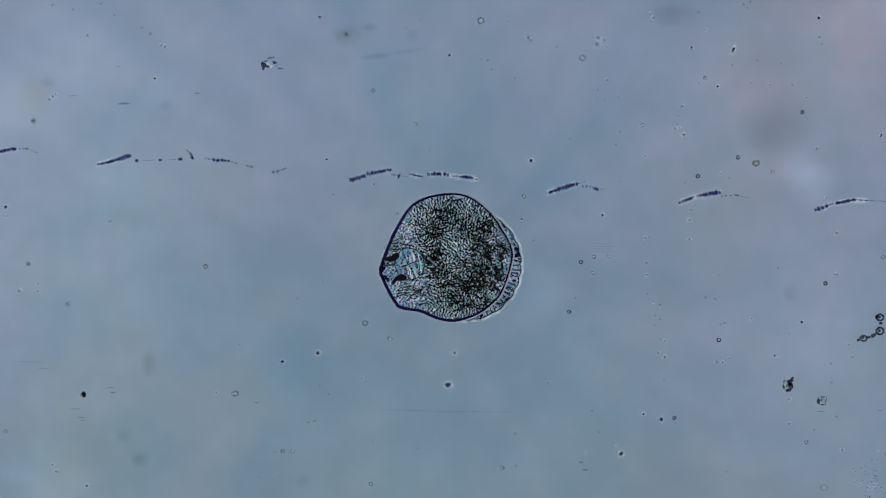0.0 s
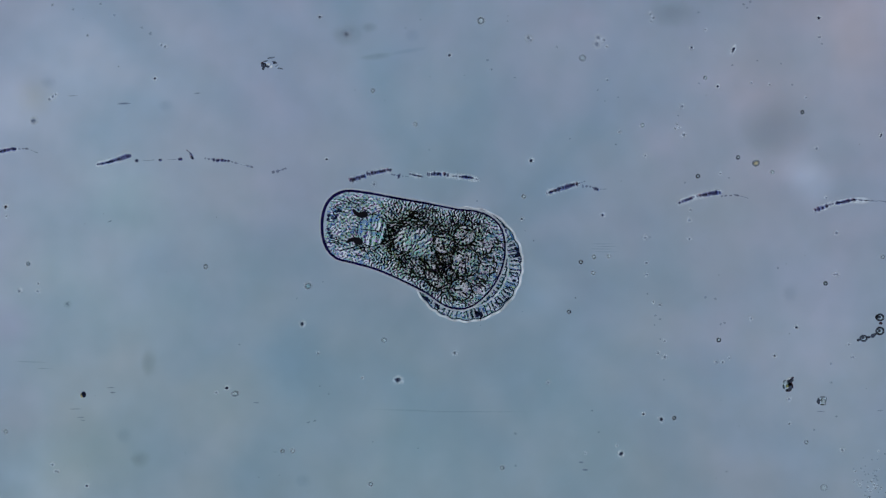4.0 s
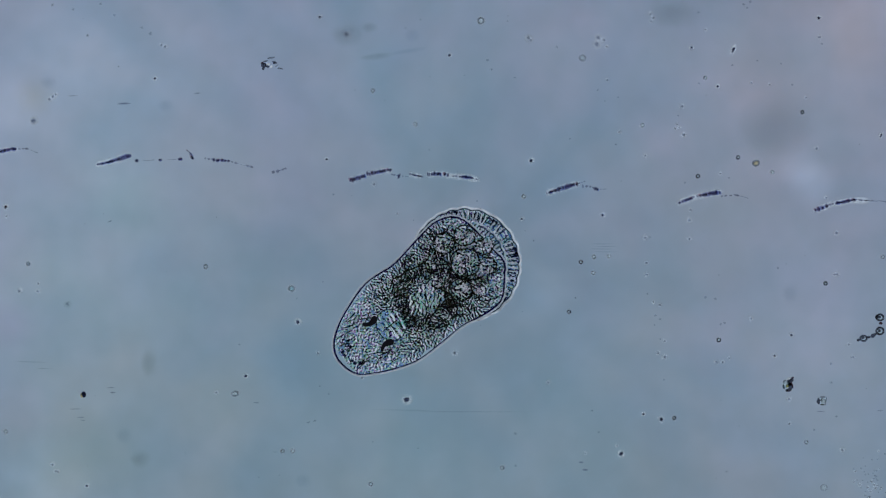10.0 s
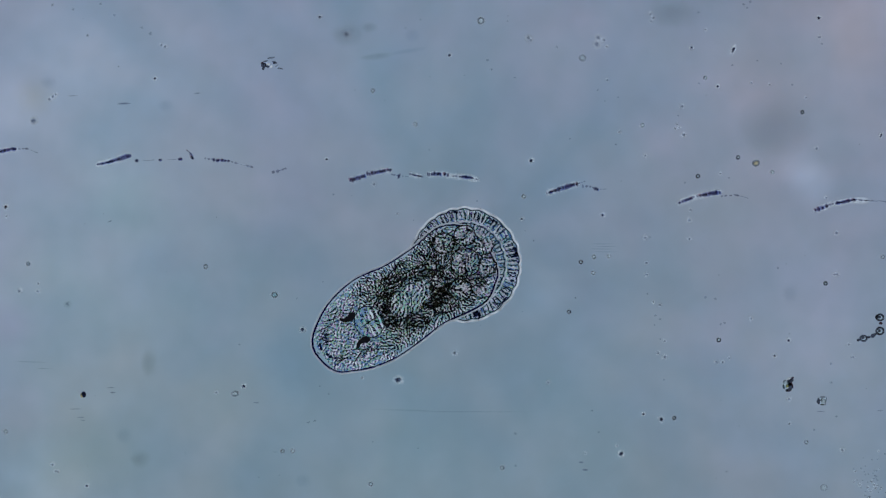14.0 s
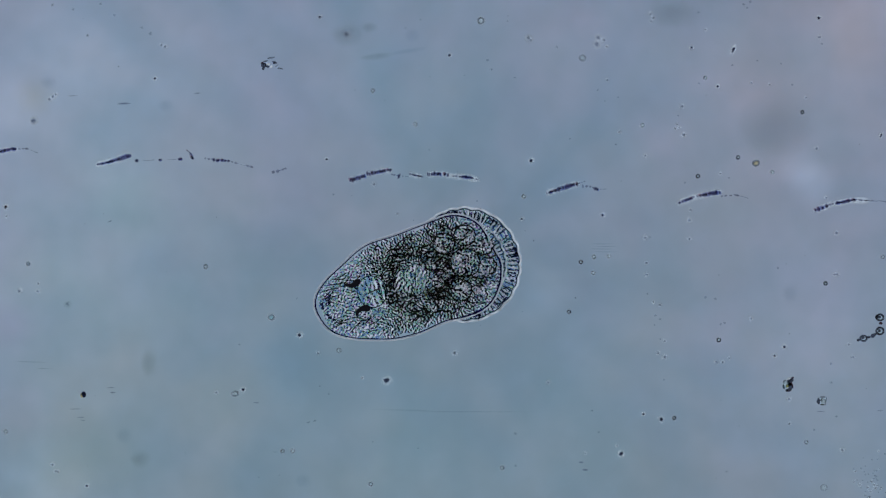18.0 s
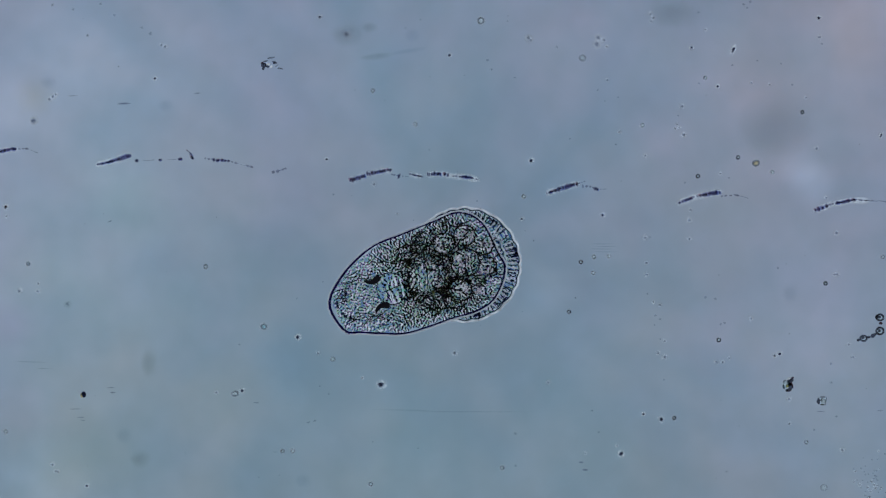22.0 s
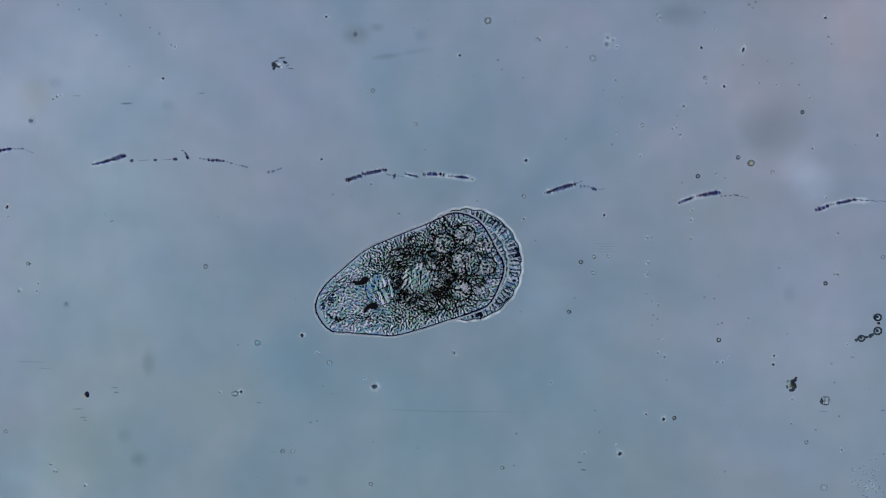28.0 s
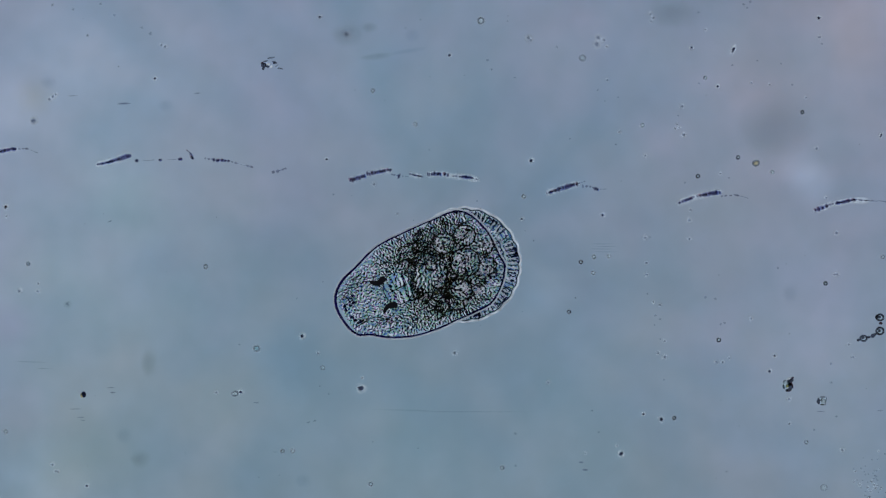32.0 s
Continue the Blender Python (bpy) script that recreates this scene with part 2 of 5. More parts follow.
# white that paints halos of refracted light; also used for pale tissue
HALO = stained("pale_matter_and_halo", (1.0, 1.0, 1.0), (0.64, 0.68, 0.74), 0.55)
GUT = stained("gut_content", (0.28, 0.275, 0.22), (0.015, 0.015, 0.011), 0.46, 140.0)
GUT_GREEN = stained("green_gut_content", (0.20, 0.33, 0.22), (0.010, 0.019, 0.012), 0.44, 140.0)
GUT_VIOLET = stained("violet_gut_content", (0.26, 0.20, 0.38), (0.015, 0.010, 0.026), 0.46, 140.0)
FIBRE = stained("muscle_fibre", (0.46, 0.48, 0.50), (0.024, 0.027, 0.032), 0.32, 140.0)
TEAL = stained("septum_tissue", (0.40, 0.52, 0.58), (0.03, 0.052, 0.07), 0.4, 140.0)
NAVY = stained("dark_cell", (0.20, 0.26, 0.46), (0.012, 0.017, 0.045), 0.42, 90.0)
PINK = stained("pale_cell", (0.96, 0.93, 0.98), (0.52, 0.50, 0.57), 0.4, 90.0)
OLIVE = stained("olive_fleck", (0.70, 0.72, 0.45), (0.30, 0.32, 0.16), 0.4, 90.0)
PIGMENT = stained("eye_pigment", (0.0, 0.0, 0.0), (0.002, 0.002, 0.004), 1.0, 120.0)
GRIT = stained("dark_grit", (0.50, 0.52, 0.58), (0.018, 0.022, 0.034), 0.34, 300.0)
RIM = stained("bubble_rim", (0.68, 0.71, 0.75), (0.08, 0.09, 0.11), 0.20, 300.0)
GREY = stained("grey_grit", (0.71, 0.73, 0.76), (0.11, 0.13, 0.16), 0.18, 300.0)
FAINT = stained("faint_grit", (0.86, 0.87, 0.88), (0.16, 0.19, 0.22), 0.10, 300.0)
BRICK = stained("reddish_stain", (0.48, 0.38, 0.45), (0.06, 0.028, 0.04), 0.42, 200.0)
WATER = stained("bubble_middle", (0.97, 1.0, 1.0), (0.36, 0.44, 0.46), 0.35, 50.0)
AMBER = stained("bubble_amber", (1.0, 0.92, 0.72), (0.52, 0.46, 0.30), 0.5, 50.0)
CYAN = stained("bubble_cyan", (0.70, 0.90, 0.92), (0.22, 0.36, 0.39), 0.3, 50.0)
BLOCKER_GREY = stained("grey_paint", (1, 1, 1), (0.25, 0.25, 0.26), 1.0, 8.0)
SOFT_DARK = soft_matter("soft_dark_bead", (0.12, 0.115, 0.23))
SOFT_GREY = soft_matter("soft_grey_bead", (0.46, 0.47, 0.56))
SOFT_FAINT = soft_matter("soft_faint_bead", (0.66, 0.68, 0.74))
SOFT_THIN = soft_matter("hair_scratch", (0.84, 0.86, 0.88))
SOFT_RED = soft_matter("red_fringe", (0.85, 0.60, 0.64))
SOFT_VIOLET = soft_matter("violet_film", (0.46, 0.47, 0.67), 0.20, 0.48, 0.24)
SOFT_BLUE = soft_matter("blue_fringe", (0.36, 0.46, 0.86))
GRAIN_DARK = soft_matter("soft_dark_grain", (0.09, 0.10, 0.16), 0.24, 0.48, 0.45)
GRAIN_GREY = soft_matter("soft_grey_grain", (0.44, 0.47, 0.54), 0.14, 0.49, 0.5)
GRAIN_FAINT = soft_matter("soft_faint_grain", (0.66, 0.69, 0.74), 0.06, 0.46, 0.6)
GRAIN_RED = soft_matter("soft_reddish_grain", (0.20, 0.10, 0.14), 0.16, 0.48)
DIM = smudge_glass("dim_smudge", (0.83, 0.84, 0.84))
DIMMER = smudge_glass("dense_smudge", (0.56, 0.60, 0.65))
HAZE = smudge_glass("light_smudge", (0.88, 0.90, 0.93))


# ---- mesh makers ----
def mesh_of(bm, name, *mats):
    me = bpy.data.meshes.new(name)
    bmesh.ops.recalc_face_normals(bm, faces=bm.faces)
    bm.to_mesh(me)
    bm.free()
    for f in me.polygons:
        f.use_smooth = True
    for m in mats:
        me.materials.append(m)
    return me


def part(name, me, parent, m=None, label=""):
    ob = new(name, me)
    ob.parent = parent
    if m is not None:
        ob.matrix_basis = m
    return tagged(ob, label)


def tube(bm, pts, radii, sides=8, slot=0, flat=1.0):
    """A round-ended tube along points of the plan, with its radius at each; flat squeezes its height."""
    rings = []
    n = len(pts)
    for k, (p, r) in enumerate(zip(pts, radii)):
        d = Vector(pts[min(k + 1, n - 1)]) - Vector(pts[max(k - 1, 0)])
        side = Vector((-d.y, d.x, 0)).normalized()
        rings.append([bm.verts.new(Vector(p) + side * r * math.cos(a) + Vector((0, 0, r * flat * math.sin(a))))
                      for a in (2 * math.pi * j / sides for j in range(sides))])
    for a, b in zip(rings, rings[1:]):
        for j in range(sides):
            bm.faces.new((a[j], a[(j + 1) % sides], b[(j + 1) % sides], b[j])).material_index = slot
    for ring_, flip in ((rings[0], 1), (rings[-1], -1)):
        bm.faces.new(ring_[::flip]).material_index = slot
    return bm


def rod(bm, length, r, slot=0, y=0.0, bend=0.0, flat=1.0):
    xs = (-0.5, -0.46, -0.3, 0.0, 0.3, 0.46, 0.5)
    return tube(bm, [(x * length, y + bend * (0.25 - x * x) * length, 0) for x in xs], [r * k for k in (0.3, 0.7, 0.95, 1, 0.95, 0.7, 0.3)], 6, slot, flat)


def pebble(bm, rx, ry, rz, seed, rough=0.3, centre=(0, 0, 0), slot=0, fine=2):
    """A lumpy grain."""
    made = bmesh.ops.create_icosphere(bm, subdivisions=fine, radius=1.0)["verts"]
    for v in made:
        k = 1 + rough * noise.noise(v.co * 1.4 + Vector((seed * 3.7, seed * 1.3, 0)))
        v.co = Vector((v.co.x * rx * k, v.co.y * ry * k, v.co.z * rz * k)) + Vector(centre)
    for f in {f for v in made for f in v.link_faces}:
        f.material_index = slot
    return bm


def dome(bm, rx, ry, h, seed, rough=0.14, rings=4, sides=16):
    """A low, uneven dome that is open below."""
    top = bm.verts.new((0, 0, h))
    old = None
    for i in range(1, rings + 1):
        q = i / rings
        now = []
        for j in range(sides):
            a = 2 * math.pi * j / sides
            k = q * (1 + rough * noise.noise(Vector((math.cos(a) * 1.5 + seed * 5.1, math.sin(a) * 1.5, seed * 2.3))))
            now.append(bm.verts.new((rx * k * math.cos(a), ry * k * math.sin(a), h * (1 - q * q))))
        for j in range(sides):
            if old is None:
                bm.faces.new((top, now[j], now[(j + 1) % sides]))
            else:
                bm.faces.new((old[j], now[j], now[(j + 1) % sides], old[(j + 1) % sides]))
        old = now
    return bm


def hoop(bm, rx, ry, r, slot=0, sides=22, wave=0.0, waves=0, seed=0.0, z=0.0):
    """A closed ring, round or wavy."""
    loops = []
    for j in range(sides):
        a = 2 * math.pi * j / sides
        k = 1 + wave * (abs(math.sin(a * waves / 2 + seed + 0.9 * math.sin(3 * a))) - 0.6) * (0.6 + 0.8 * abs(math.sin(2.3 * a + 1))) if waves else 1
        c, d = Vector((math.cos(a) * rx * k, math.sin(a) * ry * k, z)), Vector((math.cos(a), math.sin(a), 0))
        loops.append([bm.verts.new(c + d * r * math.cos(b) + Vector((0, 0, r * math.sin(b)))) for b in (2 * math.pi * q / 6 for q in range(6))])
    for j in range(sides):
        a, b = loops[j], loops[(j + 1) % sides]
        for q in range(6):
            bm.faces.new((a[q], a[(q + 1) % 6], b[(q + 1) % 6], b[q])).material_index = slot
    return bm


def box(bm, x0, x1, y0, y1, z0, z1):
    made = bmesh.ops.create_cube(bm, size=1.0)["verts"]
    for v in made:
        v.co = Vector(((x0 + x1) / 2 + v.co.x * (x1 - x0), (y0 + y1) / 2 + v.co.y * (y1 - y0), (z0 + z1) / 2 + v.co.z * (z1 - z0)))
    return bm


# ---- the large structure: the glass slide over its diffuser ----
slide = tagged(new("glass_slide", mesh_of(box(bmesh.new(), -1.5, 1.5, -1.0, 1.0, -0.06, 0.0), "glass_slide", GLASS)),
               "clear glass slide under a film of water", "slide", kind="structure")
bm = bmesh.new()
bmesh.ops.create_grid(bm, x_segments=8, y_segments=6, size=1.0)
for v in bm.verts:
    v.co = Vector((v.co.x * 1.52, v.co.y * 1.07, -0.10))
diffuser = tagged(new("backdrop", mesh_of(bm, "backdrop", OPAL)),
                  "blue-grey diffuser of the microscope lamp, its uneven glow painted into the colour", "diffuser", kind="structure")
# unseen box, added to keep the fill light off the diffuser's underside
bm = box(bmesh.new(), -1.6, 1.6, -1.12, 1.12, -0.55, -0.11)
bmesh.ops.delete(bm, geom=[f for f in bm.faces if f.normal.z > 0.9], context="FACES")
bmesh.ops.solidify(bm, geom=bm.faces[:], thickness=0.03)
tagged(new("fill_blocker", mesh_of(bm, "fill_blocker", BLOCKER_GREY)), "matt grey box added below the stage to keep the fill light out", "lamp house", kind="structure")

# ---- the flatworm: how it lies at each time ----
# t; rear end, middle and tip of its centre line; half widths to one side and to the other, from rear to tip; how far the eyes lie behind the tip
POSTURES = []
TURNS = np.linspace(0, math.pi, 121)


def smooth(values):
    """A smooth run through a row of values, closed to nothing at both ends."""
    v = np.array((0, *values, 0), float)
    q = TURNS / math.pi * (len(v) - 1)
    k = np.minimum(q.astype(int), len(v) - 2)
    f = q - k
    slope = np.gradient(v)
    slope[0], slope[-1] = 1.3 * v[1], -1.3 * v[-2]
    return np.maximum((2 * f**3 - 3 * f**2 + 1) * v[k] + (f**3 - 2 * f**2 + f) * slope[k] + (3 * f**2 - 2 * f**3) * v[k + 1] + (f**3 - f**2) * slope[k + 1], 0)


def lies(t, rear, middle, tip, left, right, eyes):
    """Notes a posture: the outline to both sides of a bent centre line, and places along it."""
    r, m, e = (np.array(p, float) for p in (rear, middle, tip))
    c = 2 * m - (r + e) / 2
    q = np.linspace(0, 1, 81)[:, None]
    line = (1 - q) ** 2 * r + 2 * q * (1 - q) * c + q * q * e
    s = np.concatenate(([0], np.cumsum(np.hypot(*np.diff(line, axis=0).T))))
    d = np.gradient(line, axis=0)
    d /= np.hypot(d[:, 0], d[:, 1])[:, None]
    POSTURES.append(dict(t=t, line=line, s=s, d=d, left=smooth(left), right=smooth(right), L=s[-1], eyes=eyes))


def along(p, s):
    """Centre, direction and the two half widths of the posture p at the length s from its rear end."""
    x, y = np.interp(s, p["s"], p["line"][:, 0]), np.interp(s, p["s"], p["line"][:, 1])
    dx, dy = np.interp(s, p["s"], p["d"][:, 0]), np.interp(s, p["s"], p["d"][:, 1])
    turn = math.acos(1 - 2 * min(max(s / p["L"], 0.0), 1.0))
    return x, y, dx, dy, np.interp(turn, TURNS, p["left"]), np.interp(turn, TURNS, p["right"])


lies(0.0, (905, 462), (790, 455), (674, 485), (55, 80, 99, 110, 113, 104, 85, 74, 59), (23, 47, 80, 106, 110, 100, 65, 33, 12), 25)
lies(0.2, (892, 450), (785, 470), (664, 497), (37, 70, 96, 110, 112, 107, 89, 64, 34), (37, 70, 96, 110, 112, 107, 89, 64, 34), 45)
lies(0.4, (905, 435), (768, 492), (588, 572), (46, 82, 98, 99, 87, 71, 51, 36, 20), (46, 82, 98, 99, 87, 71, 51, 36, 20), 62)
lies(0.6, (885, 440), (705, 525), (501, 606), (49, 84, 90, 81, 66, 54, 43, 33, 19), (49, 84, 90, 81, 66, 54, 43, 33, 19), 90)
lies(0.8, (880, 442), (680, 530), (468, 594), (47, 80, 82, 68, 57, 52, 47, 40, 27), (47, 80, 82, 68, 57, 52, 47, 40, 27), 92)
lies(1.0, (874, 480), (640, 518), (401, 560), (37, 62, 59, 50, 49, 57, 57, 43, 32), (60, 103, 104, 74, 62, 58, 48, 33, 25), 100)
lies(1.2, (875, 460), (600, 527), (322, 573), (52, 80, 70, 51, 47, 47, 42, 34, 22), (52, 80, 70, 51, 47, 47, 42, 34, 22), 100)
lies(1.4, (870, 462), (595, 535), (328, 572), (52, 82, 74, 58, 54, 55, 60, 59, 42), (52, 82, 74, 58, 54, 55, 60, 59, 42), 85)
lies(1.6, (866, 462), (590, 532), (352, 582), (51, 80, 73, 57, 54, 57, 66, 67, 57), (51, 80, 73, 57, 54, 57, 66, 67, 57), 75)
lies(1.8, (862, 472), (605, 502), (370, 558), (48, 76, 69, 52, 51, 58, 73, 75, 55), (48, 76, 69, 52, 51, 58, 73, 75, 55), 70)
lies(2.0, (858, 460), (690, 425), (526, 328), (49, 78, 89, 72, 77, 83, 80, 57, 22), (47, 68, 69, 66, 71, 80, 80, 71, 38), 62)
lies(2.2, (870, 490), (680, 378), (622, 198), (62, 92, 90, 72, 66, 58, 46, 34, 18), (34, 66, 68, 54, 56, 58, 46, 34, 18), 82)
lies(2.4, (866, 484), (665, 348), (614, 149), (70, 98, 92, 72, 60, 50, 40, 30, 16), (26, 64, 68, 46, 48, 52, 42, 32, 18), 88)
lies(2.6, (864, 482), (684, 352), (724, 178), (74, 104, 94, 74, 64, 58, 48, 38, 20), (22, 64, 68, 44, 52, 62, 52, 40, 22), 76)
lies(2.8, (862, 480), (690, 312), (686, 83), (78, 106, 94, 70, 56, 46, 38, 30, 19), (20, 64, 68, 38, 42, 48, 42, 36, 24), 95)
lies(3.0, (862, 480), (697, 315), (668, 98), (79, 108, 96, 73, 61, 56, 51, 35, 18), (19, 64, 68, 38, 44, 60, 66, 61, 51), 86)
lies(3.2, (884, 500), (716, 366), (648, 234), (46, 81, 89, 79, 74, 69, 64, 59, 48), (46, 81, 89, 79, 74, 69, 64, 59, 48), 65)
lies(3.5, (884, 495), (712, 382), (596, 300), (45, 79, 87, 76, 70, 65, 63, 59, 42), (45, 79, 87, 76, 70, 65, 63, 59, 42), 60)
lies(4.0, (884, 485), (705, 420), (570, 395), (44, 78, 88, 78, 71, 65, 63, 59, 38), (44, 78, 88, 78, 71, 65, 63, 59, 38), 61)
lies(4.5, (880, 470), (700, 465), (550, 490), (44, 77, 86, 76, 69, 63, 61, 57, 37), (44, 77, 86, 76, 69, 63, 61, 57, 37), 62)
lies(5.0, (874, 458), (700, 510), (535, 575), (44, 77, 82, 70, 64, 61, 61, 59, 39), (44, 77, 82, 70, 64, 61, 61, 59, 39), 64)
lies(5.5, (870, 450), (700, 542), (536, 646), (45, 78, 78, 63, 59, 59, 64, 63, 51), (45, 78, 78, 63, 59, 59, 64, 63, 51), 65)
lies(5.6, (868, 462), (668, 557), (490, 668), (40, 68, 68, 54, 52, 54, 56, 46, 32), (46, 84, 80, 58, 54, 54, 54, 46, 32), 72)
lies(5.7, (866, 470), (655, 562), (432, 725), (34, 60, 58, 50, 50, 50, 46, 40, 28), (46, 86, 78, 54, 50, 50, 46, 40, 28), 92)
lies(5.8, (865, 480), (628, 570), (370, 740), (28, 52, 50, 46, 48, 50, 46, 38, 26), (46, 88, 78, 53, 48, 48, 46, 38, 26), 96)
lies(5.9, (864, 486), (640, 562), (378, 714), (25, 47, 46, 44, 46, 50, 56, 52, 34), (46, 90, 79, 53, 47, 48, 56, 50, 32), 82)
lies(6.0, (863, 490), (640, 557), (409, 688), (23, 44, 43, 42, 45, 49, 68, 57, 30), (47, 92, 80, 52, 45, 48, 66, 54, 27), 62)
lies(6.2, (866, 484), (655, 550), (462, 646), (27, 48, 46, 44, 46, 50, 60, 54, 32), (47, 90, 80, 54, 47, 48, 58, 52, 30), 48)
lies(6.4, (868, 478), (680, 552), (510, 650), (34, 60, 58, 54, 54, 56, 60, 54, 32), (47, 86, 82, 60, 54, 54, 58, 52, 30), 48)
lies(6.6, (870, 440), (735, 550), (630, 675), (44, 77, 87, 79, 74, 69, 64, 57, 34), (44, 77, 87, 79, 74, 69, 64, 57, 34), 52)
lies(6.8, (852, 392), (808, 526), (762, 658), (41, 74, 96, 106, 106, 99, 82, 58, 30), (41, 74, 96, 106, 106, 99, 82, 58, 30), 52)
lies(7.0, (830, 398), (822, 515), (815, 640), (14, 74, 100, 101, 95, 83, 67, 49, 25), (67, 84, 97, 103, 107, 103, 83, 57, 30), 55)
lies(7.2, (829, 388), (829, 500), (828, 616), (37, 68, 92, 103, 101, 94, 77, 57, 31), (37, 68, 92, 103, 101, 94, 77, 57, 31), 40)
lies(7.4, (828, 392), (840, 525), (866, 660), (40, 74, 95, 102, 98, 88, 68, 46, 22), (40, 74, 95, 102, 100, 92, 72, 48, 24), 56)
lies(7.6, (832, 392), (816, 525), (800, 667), (40, 74, 95, 102, 100, 92, 74, 52, 27), (40, 74, 95, 102, 100, 92, 74, 52, 27), 60)
lies(7.8, (848, 395), (806, 522), (766, 642), (39, 72, 95, 105, 106, 99, 84, 62, 33), (39, 72, 95, 105, 106, 99, 84, 62, 33), 48)
lies(8.0, (868, 412), (805, 508), (745, 604), (52, 72, 86, 96, 98, 92, 76, 52, 21), (33, 76, 96, 104, 107, 101, 84, 60, 24), 36)
lies(8.3, (872, 408), (792, 492), (708, 588), (38, 70, 96, 111, 110, 103, 87, 64, 35), (38, 70, 96, 111, 110, 103, 87, 64, 35), 38)
lies(8.6, (892, 425), (765, 533), (642, 660), (42, 74, 88, 90, 86, 76, 58, 42, 22), (46, 86, 102, 98, 86, 74, 56, 40, 22), 74)
lies(8.8, (895, 445), (738, 555), (592, 703), (32, 62, 75, 76, 76, 76, 62, 42, 22), (42, 95, 110, 94, 76, 68, 54, 36, 20), 84)
lies(9.0, (896, 465), (712, 575), (566, 703), (22, 52, 62, 63, 67, 78, 73, 50, 31), (38, 104, 119, 91, 68, 65, 53, 32, 19), 88)
lies(9.5, (887, 445), (714, 570), (580, 692), (48, 83, 86, 73, 71, 71, 66, 60, 37), (48, 83, 86, 73, 71, 71, 66, 60, 37), 84)
lies(10.0, (892, 465), (722, 556), (604, 643), (19, 56, 66, 66, 74, 78, 67, 50, 32), (30, 100, 118, 105, 88, 86, 69, 50, 28), 82)
lies(11.0, (894, 470), (724, 550), (612, 638), (26, 53, 61, 59, 65, 72, 64, 49, 29), (30, 99, 116, 107, 87, 85, 72, 55, 31), 84)
lies(12.0, (882, 480), (702, 553), (558, 636), (16, 46, 57, 58, 72, 76, 71, 60, 42), (63, 95, 109, 90, 77, 76, 71, 53, 36), 77)
lies(13.0, (880, 478), (702, 545), (560, 630), (19, 46, 55, 58, 71, 78, 72, 57, 39), (48, 90, 103, 86, 76, 78, 67, 47, 26), 79)
lies(14.0, (880, 478), (702, 545), (562, 630), (19, 46, 55, 58, 71, 78, 72, 57, 39), (48, 90, 103, 86, 76, 78, 67, 47, 26), 79)
lies(14.5, (880, 478), (705, 540), (564, 622), (19, 46, 55, 58, 71, 78, 72, 57, 39), (48, 90, 103, 86, 76, 78, 67, 47, 26), 78)
lies(15.5, (889, 476), (722, 512), (576, 577), (34, 60, 70, 74, 83, 86, 76, 58, 38), (28, 75, 102, 92, 82, 78, 63, 45, 24), 78)
lies(16.5, (895, 468), (734, 484), (593, 531), (47, 71, 83, 88, 93, 92, 79, 59, 38), (12, 62, 101, 97, 88, 83, 68, 52, 28), 76)
lies(17.0, (897, 475), (735, 490), (586, 541), (47, 71, 83, 88, 93, 92, 79, 59, 38), (12, 62, 101, 97, 88, 83, 68, 52, 28), 76)
lies(18.0, (886, 470), (716, 499), (563, 556), (40, 69, 81, 84, 93, 91, 77, 59, 36), (24, 76, 97, 91, 83, 80, 61, 45, 26), 74)
lies(19.0, (886, 470), (716, 499), (564, 556), (40, 69, 81, 84, 93, 91, 77, 59, 36), (24, 76, 97, 91, 83, 80, 61, 45, 26), 74)
lies(20.0, (886, 470), (716, 499), (566, 557), (40, 69, 81, 84, 93, 91, 77, 59, 36), (24, 76, 97, 91, 83, 80, 61, 45, 26), 74)
lies(21.0, (886, 472), (720, 500), (574, 560), (33, 66, 77, 82, 89, 88, 72, 54, 41), (26, 77, 102, 91, 85, 79, 63, 47, 26), 81)
lies(21.5, (886, 472), (726, 500), (587, 560), (33, 66, 77, 82, 89, 88, 72, 54, 41), (26, 77, 102, 91, 85, 79, 63, 47, 26), 83)
lies(22.0, (893, 470), (730, 500), (588, 555), (30, 60, 74, 78, 83, 82, 67, 51, 39), (19, 79, 103, 95, 87, 82, 65, 44, 24), 85)
lies(22.5, (890, 470), (728, 497), (566, 571), (36, 68, 81, 86, 91, 87, 62, 42, 33), (11, 73, 101, 91, 85, 84, 66, 41, 21), 90)
lies(23.0, (890, 470), (728, 497), (568, 572), (36, 68, 81, 86, 91, 87, 62, 42, 33), (11, 73, 101, 91, 85, 84, 66, 41, 21), 95)
lies(24.0, (890, 470), (728, 497), (562, 566), (36, 68, 81, 86, 91, 88, 66, 45, 34), (11, 73, 101, 91, 85, 81, 61, 41, 21), 93)
lies(25.0, (893, 470), (726, 498), (574, 553), (32, 63, 76, 82, 86, 83, 64, 44, 31), (19, 78, 105, 96, 86, 83, 65, 47, 25), 93)
lies(25.5, (893, 470), (738, 498), (598, 553), (32, 63, 76, 82, 86, 83, 64, 44, 31), (19, 78, 105, 96, 86, 83, 65, 47, 25), 92)
lies(26.5, (893, 470), (726, 498), (584, 553), (32, 63, 76, 82, 86, 83, 64, 44, 31), (19, 78, 105, 96, 86, 83, 65, 47, 25), 92)
lies(27.5, (891, 470), (722, 498), (568, 557), (30, 65, 77, 83, 87, 85, 67, 49, 34), (23, 78, 101, 91, 82, 74, 56, 41, 22), 90)
lies(27.9, (891, 470), (722, 498), (564, 557), (30, 65, 77, 83, 87, 85, 67, 49, 34), (23, 78, 101, 91, 82, 74, 56, 41, 22), 90)
